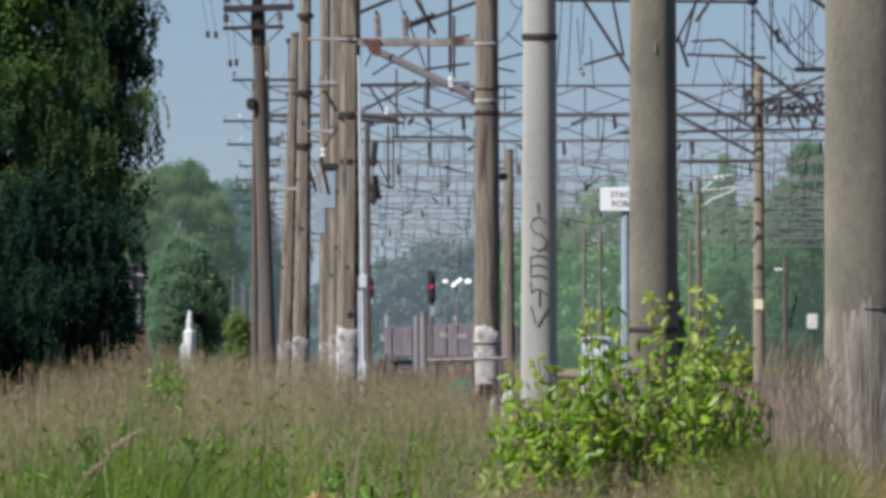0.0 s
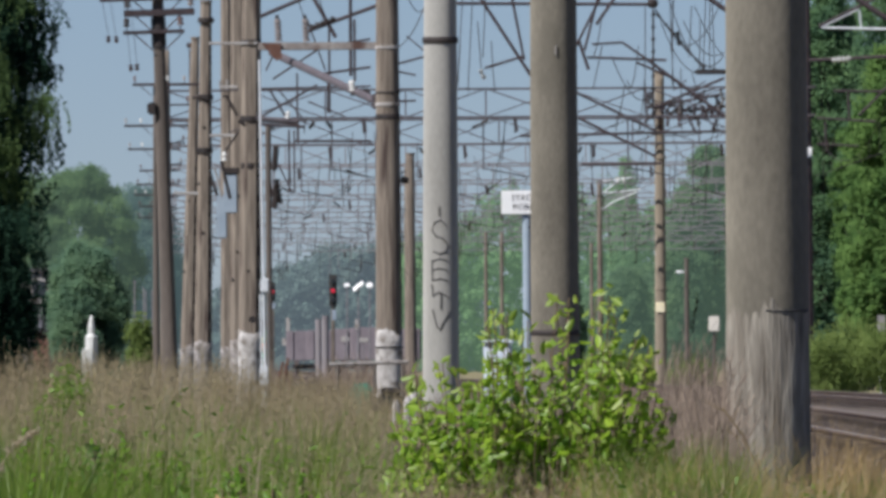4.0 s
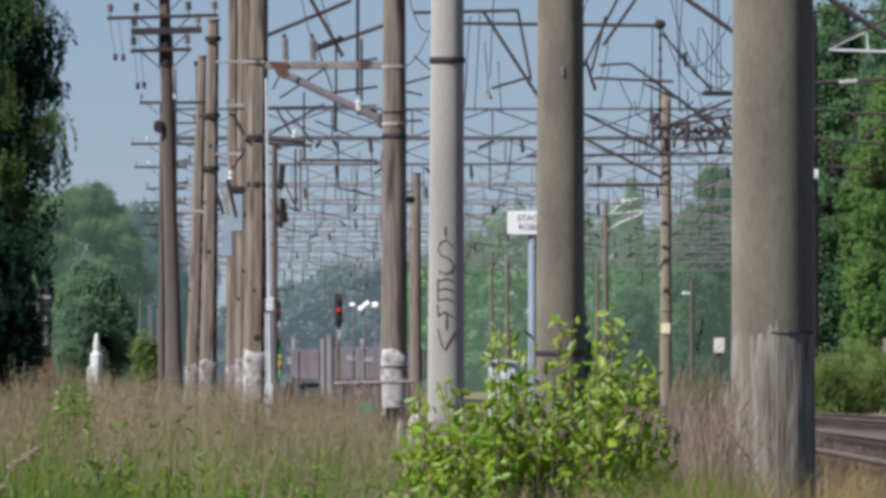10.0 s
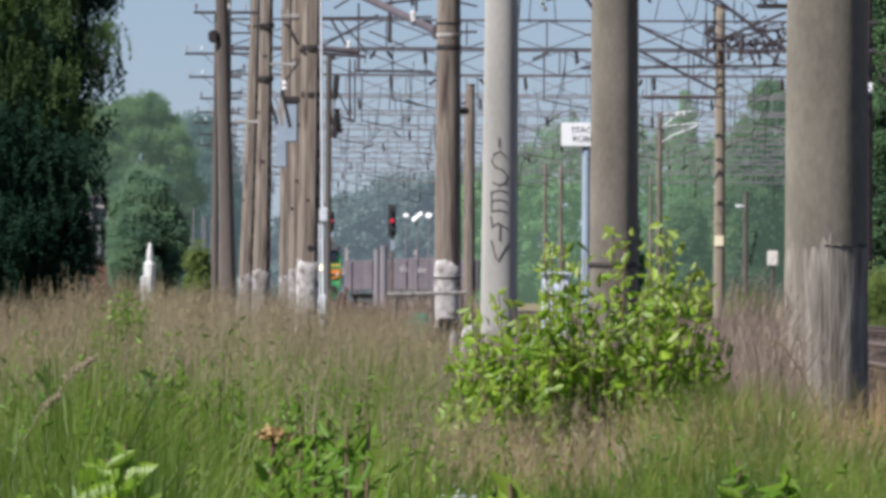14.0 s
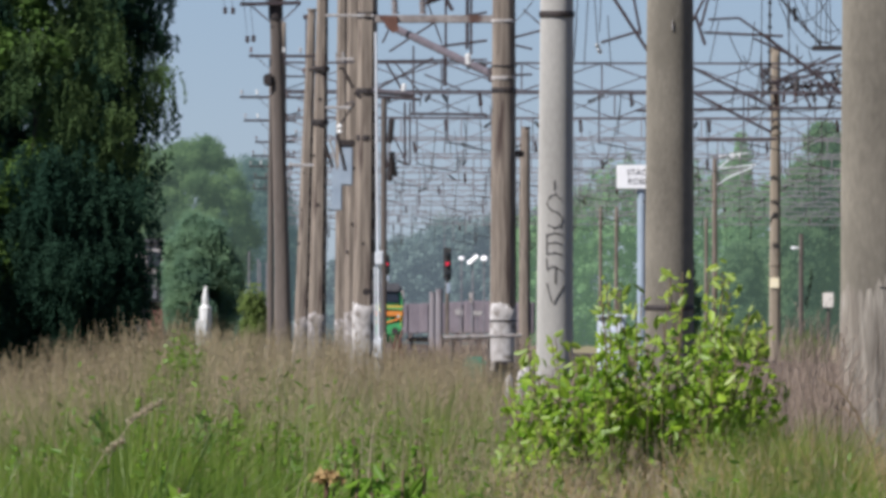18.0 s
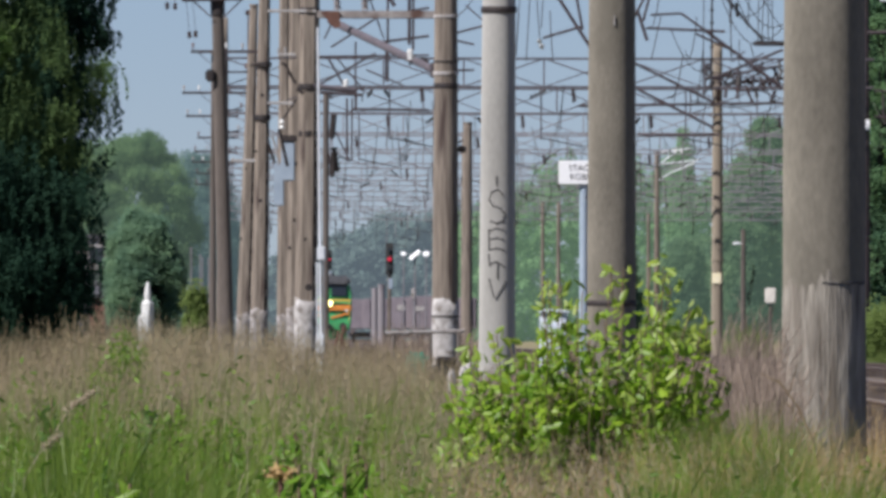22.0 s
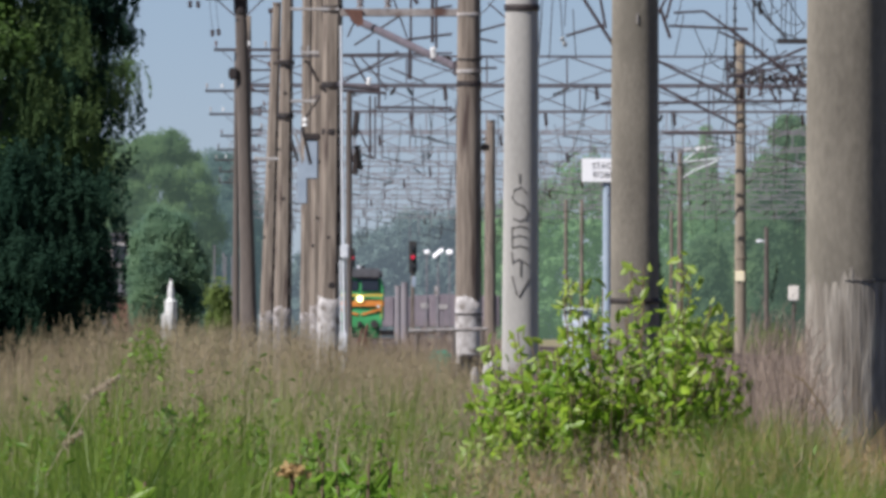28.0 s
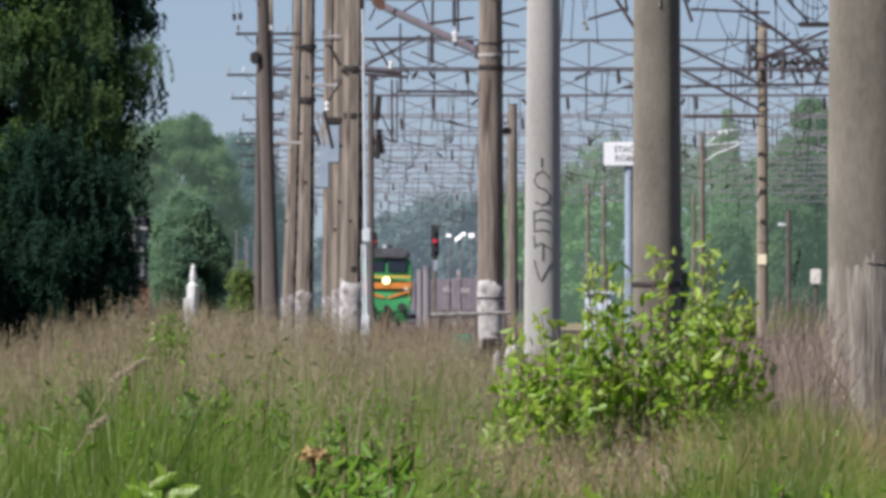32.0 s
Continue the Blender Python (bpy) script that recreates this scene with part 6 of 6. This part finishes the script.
me, tips = blades_mesh("dry_stalks", x, y, np.zeros(n), RNG.uniform(0.25, 0.8, n) * np.interp(x / y, [0.0208, 0.024, 0.028], [1.1, 0.95, 0.8]), np.full(n, 0.004), RNG.uniform(0.1, 0.6, n))
tagged(part_of("dry_stalks", me, TAWNY), "thin dry grass stalks beside the ballast", "weeds", kind="stuff")
n = 700
x, y = 1.523 + RNG.normal(size=n) * 0.3, 82 + RNG.normal(size=n) * 3
me, tips = blades_mesh("dry_stalks", x, y, np.zeros(n), RNG.uniform(0.2, 0.55, n) * np.where(RNG.uniform(size=n) < 0.05, 1.8, 1.0), np.full(n, 0.0035), RNG.uniform(0.1, 0.7, n))
tagged(part_of("dry_stalks", me, TAWNY), "straw-coloured dead grass before the mast", "weeds", kind="stuff")


# ---- broad-leaved weeds close to the camera ----
def weed(at, h, leaf, mat, label, top=None, n=38, spread=0.13, slim=0.42):
    t = thing("broadleaf_weed", at, label, "weed", "broad-leaved weeds")
    rusty = top is RUSTSEED
    part("stem", bmx(tube, (0, 0, 0), (0.01, 0, h + (0.035 if rusty else 0)), 0.011 if rusty else 0.007, 0.007 if rusty else 0.004, 7), REDRUST if rusty else TWIG, t)
    c = np.array([(math.cos(i * 2.4) * spread * (1.05 - i / n), math.sin(i * 2.4) * spread * (1.05 - i / n), h * (0.45 + 0.53 * i / n)) for i in range(n)])
    part_of("leaves", leaves_mesh("leaves", c, leaf, -0.2, slim, np.tile((-0.4, -0.4, 0.6), (n, 1)), "oval", 0.6), mat, t)
    if top:
        c2 = np.array([(0.008, -0.02 if rusty else 0, h + (0.04 if rusty else 0.005))]) + RNG.normal(size=(90 if rusty else 30, 3)) * ((0.017, 0.014, 0.008) if rusty else (0.016, 0.016, 0.01))
        tagged(part_of("flower_head", leaves_mesh("flower_head", c2, 0.024 if rusty else 0.012, 0, 0.5), top, t), kind="stuff")
    return t


near_weeds, plumes = [], []
for u, v, d, leaf, mt, top, lab in ((357, 946, 42, 0.10, LEAF_WEED, RUSTSEED, "leafy green weed with a rust-red seed head"), (92, 938, 36, 0.12, LEAF_NEAR, None, "broad yellow-green dock leaves"), (62, 962, 37, 0.13, LEAF_NEAR, None, "broad green dock leaves in the grass"),
                                    (450, 890, 46, 0.065, LEAF_WEED, None, "leafy green weed in the grass"), (428, 912, 44, 0.07, LEAF_WEED, None, "leafy green weed in the grass"), (-42, 785, 56, 0.045, LEAF_BRIGHT, None, "dark bushy weed stem in grass"), (850, 1000, 30, 0.10, LEAF_YOUNG, None, "yellow-green weed leaves near the ground"),
                                    (686, 1036, 32, 0.04, LEAF_NEAR, FLOWER, "small weed with a white umbel"), (1180, 960, 44, 0.07, LEAF_NEAR, None, "leafy green weed in the grass"), (1262, 980, 42, 0.10, LEAF_NEAR, None, "leafy green weed in the grass"), (140, 800, 70, 0.07, LEAF_BRIGHT, None, "bright green weed in the grass")):
    near_weeds.append(weed(((u - 784) * d / 29940, d, 0), 1 + (668 - v) * d / 29940, leaf, mt, lab, top))

q = random.Random(31)
for i in range(9):
    u, v, d = q.uniform(400, 520), q.uniform(895, 962), q.uniform(38, 47)
    weed(((u - 784) * d / 29940, d, 0), 1 + (668 - v) * d / 29940, 0.062, LEAF_WEED, "tall lance-leaved green weed in the grass", None, 30, 0.09, 0.26)

# single straws and plumes that stand out of the grass
for name, label, d, r, pts in (("grass_plume", "pale arching feathery grass plume", 50, 0.0035, ((-40, 885), (-8, 829), (18, 803), (49, 783))), ("grass_plume", "pale arching feathery grass plume", 48, 0.0035, ((-80, 930), (-47, 874), (-17, 853))),
                               ("reed_stem", "pale broken reed stem in the grass", 48, 0.0045, ((428, 930), (431, 880), (438, 818))), ("reed_stem", "pale broken reed stem in the grass", 50, 0.003, ((316, 890), (317, 850), (321, 806))), ("reed_stem", "pale broken reed stem in the grass", 46, 0.003, ((300, 960), (306, 930), (318, 905)))):
    u0, v0 = pts[0]
    at = ((u0 - 784) * d / 29940, d, 0)
    gp = thing(name, at, label, "grass")
    if name == "grass_plume":
        plumes.append(gp)
    curve = [((u - u0) * d / 29940, 0, 1 + (668 - v) * d / 29940) for u, v in pts]
    part("stem", bmx(hose, [(0, 0, 0)] + curve, [r * 0.6] * len(curve) + [r * 0.3], 6), PLUME, gp)
    if name == "grass_plume":
        a, b = Vector(curve[-2]), Vector(curve[-1])
        c = np.array([a.lerp(b, k) for k in np.linspace(-0.8 if len(curve) > 3 else 0, 1, 170)]) + RNG.normal(size=(170, 3)) * 0.0045
        tagged(part_of("seed_head", leaves_mesh("seed_head", c, 0.02, 0, 0.22), PLUME, gp), kind="stuff")
# low bright bushes that rise out of the meadow
for u, v, d, w in ((93, 660, 100, 0.10), (80, 676, 98, 0.09)):
    z = 1 + (668 - v) * d / 29940
    tree("hazel_shrub", ((u - 784) * d / 29940, d, 0), z, 0.012, [(q.uniform(-w, w), q.uniform(-w, w), z - 0.1 - 0.1 * i, w * 0.8, w * 0.8, 0.1) for i in range(5)], 40, 12, 0.045, 0.03, LEAF_WEED, "low yellow-green shrub rising out of the meadow", group="meadow shrubs", limbs=3, slim=0.6)

q = random.Random(9)
for i in range(34):
    y = q.uniform(46, 74)
    x = y * q.uniform(-0.036, 0.024)
    weed((x, y, 0), float(height_at(x, y)) * q.uniform(0.75, 1.05), 0.036, LEAF_WEED, "bright green leafy weed among the grass", None, 60, 0.08)

for i in range(46):
    y = q.uniform(44, 66)
    x = y * q.uniform(-0.026, -0.009)
    weed((x, y, 0), float(height_at(x, y)) * q.uniform(0.85, 1.15), 0.034, LEAF_WEED, "bright green leafy nettle among the grass", None, 70, 0.075)

# low leafy herbs between the blades
n = 130
hy = RNG.uniform(36, 70, n)
hx = hy * (RNG.normal(size=n) * 0.006 + RNG.choice((-0.021, -0.016, -0.008, 0.013, -0.03), n))
top = height_at(hx, hy) * RNG.uniform(0.45, 1.0, n)
c = np.repeat(np.stack([hx, hy, top], 1), 30, 0) + RNG.normal(size=(n * 30, 3)) * (0.03, 0.05, 0.13)
me = leaves_mesh("meadow_herbs", c, 0.03, 0.0, 0.36, None, "oval")
tagged(part_of("meadow_herbs", me, LEAF_WEED), "small green leafy herbs among the grass", "herbs", kind="stuff")

# one bare arching stalk before the mast
bs = thing("bare_stalk", (1.295, 70, 0), "dark bare arching weed stalk with fine twigs", "weed")
part("stem", bmx(hose, [(0.0, 0, 0), (-0.005, 0, 0.388), (-0.047, 0, 0.552), (-0.112, 0, 0.692), (-0.194, 0, 0.804)], 0.0045), TWIG, bs)
for a, b in (((1318, 860), (1350, 770)), ((1300, 818), (1262, 790)), ((1275, 776), (1290, 720)), ((1262, 760), (1222, 740))):
    part("twig", bmx(tube, ((a[0] - 1338) * 70 / 29940, 0, (1096 - a[1]) * 70 / 29940), ((b[0] - 1338) * 70 / 29940, 0.02, (1096 - b[1]) * 70 / 29940), 0.003, 0.002, 5), TWIG, bs)

# ---- sleepers ----
me = bpy.data.meshes.new("sleeper")
b = bmesh.new()
box(b, (0, 0, 0.09), (2.7, 0.24, 0.12))
for s in (-0.76, 0.76):
    box(b, (s, 0, 0.185), (0.34, 0.15, 0.08))
b.to_mesh(me), b.free()
for bed, off in track_beds:
    y0, n = (128, 250) if off == 0 else (300, 160)
    for i in range(n):
        y = y0 + i * 0.56
        s = part_of("sleeper", me, SLEEPER, bed)
        s.matrix_world = pose(line_x(y) + off + random.uniform(-0.03, 0.03), y, 0.0, 0, 0, random.uniform(-1, 1))

    # the sleepers nearer and farther than those, joined
    ys = np.concatenate([np.arange(-24, y0 - 0.3, 0.56), np.arange(y0 + n * 0.56, 700, 0.56)])
    corners = np.array([(sx * 1.35, sy * 0.12, z) for z in (0.03, 0.15) for sx, sy in ((-1, -1), (1, -1), (1, 1), (-1, 1))])
    v = np.stack([[line_x(y) + off, y, 0] for y in ys])[:, None, :] + corners[None]
    f = np.array([(4, 5, 6, 7), (0, 1, 5, 4), (1, 2, 6, 5), (2, 3, 7, 6), (3, 0, 4, 7)])
    rest = quads_mesh("sleeper_row", v.reshape(-1, 3), (np.arange(len(ys))[:, None, None] * 8 + f[None]).reshape(-1, 4))
    tagged(part_of("sleeper_row", rest, SLEEPER, bed), kind="stuff")

    # loose stones on the ballast where it is nearest
    n = 9000
    y = 96 + 150 * RNG.uniform(0, 1, n) ** 1.3
    side = RNG.uniform(-2.3 if off == 0 else -1.95, 2.0, n)
    z = np.interp(side, [-2.55, -1.75, 1.75, 2.05], [0.0, 0.125, 0.125, 0.105])
    c = np.stack([np.array([line_x(b) for b in y]) + off + side, y, z], 1)[:, None, :]
    six = np.array([(1, 0, 0), (-1, 0, 0), (0, 1, 0), (0, -1, 0), (0, 0, 1), (0, 0, -1)]) * (1.2, 1.2, 0.85)
    v = c + (six[None] + RNG.normal(size=(n, 6, 3)) * 0.3) * RNG.uniform(0.018, 0.042, n)[:, None, None]
    f = np.array([(0, 2, 4), (2, 1, 4), (1, 3, 4), (3, 0, 4), (2, 0, 5), (1, 2, 5), (3, 1, 5), (0, 3, 5)])
    stones = quads_mesh("ballast_stones", v.reshape(-1, 3), (np.arange(n)[:, None, None] * 6 + f[None]).reshape(-1, 3))
    tagged(part_of("ballast_stones", stones, STONE, bed), kind="stuff")


# ---- what moves ----
def motions():
    """The locomotive comes towards the camera at a steady pace along its track."""
    rows = [(0, pose(-18.800, 1504.0, 0.29, 0, 0, 1.14)),
            (4, pose(-17.477, 1436.0, 0.29, 0, 0, 1.09)),
            (8, pose(-16.207, 1368.0, 0.29, 0, 0, 1.05)),
            (12, pose(-14.992, 1300.0, 0.29, 0, 0, 1.00)),
            (16, pose(-13.830, 1232.0, 0.29, 0, 0, 0.96)),
            (20, pose(-12.722, 1164.0, 0.29, 0, 0, 0.91)),
            (24, pose(-11.668, 1096.0, 0.29, 0, 0, 0.87)),
            (28, pose(-10.667, 1028.0, 0.29, 0, 0, 0.82)),
            (32, pose(-9.720, 960.0, 0.29, 0, 0, 0.78))]
    walk(loco, rows)
    # the shrub sways in the wind
    sway = [(0, 0), (2, 0.2), (4.5, 0.6), (6, 0), (9, -0.1), (12.5, 0.4), (13, 0), (15, 0.2), (17, 0.5), (17.5, -0.1), (18, 0.4), (20, 0.2), (24, 0), (28, -0.5), (30, -0.2), (32, 0)]
    walk(shrub, [(t, pose(0.47, 80, 0, 0, lean, 0)) for t, lean in sway])

    # the weeds close by bend in gusts
    gust = [(0, 0.5), (2, -0.6), (4, 0.8), (6, -0.3), (8, 0.9), (10, -0.8), (11.5, -1.1), (12, 3.4), (12.5, 3.2), (13, 0.7), (13.5, 2.0), (14, -0.6), (14.5, 1.1), (16.5, 2.1), (17, -0.4), (18.5, -1.2), (20.5, 0.7), (22, 1.6), (23.5, -1.0), (25.5, -0.7), (27.5, -0.2), (28, -1.2), (28.5, -2.8), (29, -2.9), (29.5, 1.4), (30, 1.6), (30.5, -1.2), (31, -1.2), (31.5, 0.5), (32, -1.4)]
    tossed = [(0, 0), (12, 0), (12.5, -0.7), (12.7, 3), (12.9, -1.7), (13.1, 1.8), (13.3, 4.2), (13.5, 0), (13.7, -1.1), (13.9, -8.6), (14.1, -5.5), (14.3, -8), (14.5, -5), (16, 0), (32, 0)]
    for i, w in enumerate(near_weeds):
        x, y, z = w.matrix_world.translation
        if i == 6:
            walk(w, [(t, pose(x, y, z, 0, lean, 0)) for t, lean in tossed])
            continue
        k = 1.0 if i == 0 else 0.3 if i in (3, 4) else 0.55
        walk(w, [(t, pose(x, y, z, 0, k * lean, 0)) for t, lean in gust])
    for w, lift in zip(plumes, (1, 0)):
        x, y, z = w.matrix_world.translation
        walk(w, [(t, pose(x, y, z + lift * up, 0, lean, 0)) for t, lean, up in ((0, 0, -0.02), (4.5, -0.6, 0), (7.5, 0.8, 0), (9.5, -0.6, 0), (13, -1.6, 0), (14.5, 0.3, 0), (17.5, 1.1, 0), (19, 1.4, 0), (22, 0.2, 0.02), (25, -0.3, 0.035), (28, -0.4, 0.05), (30, -1.2, 0.055), (32, 0.3, 0.055))])


motions()
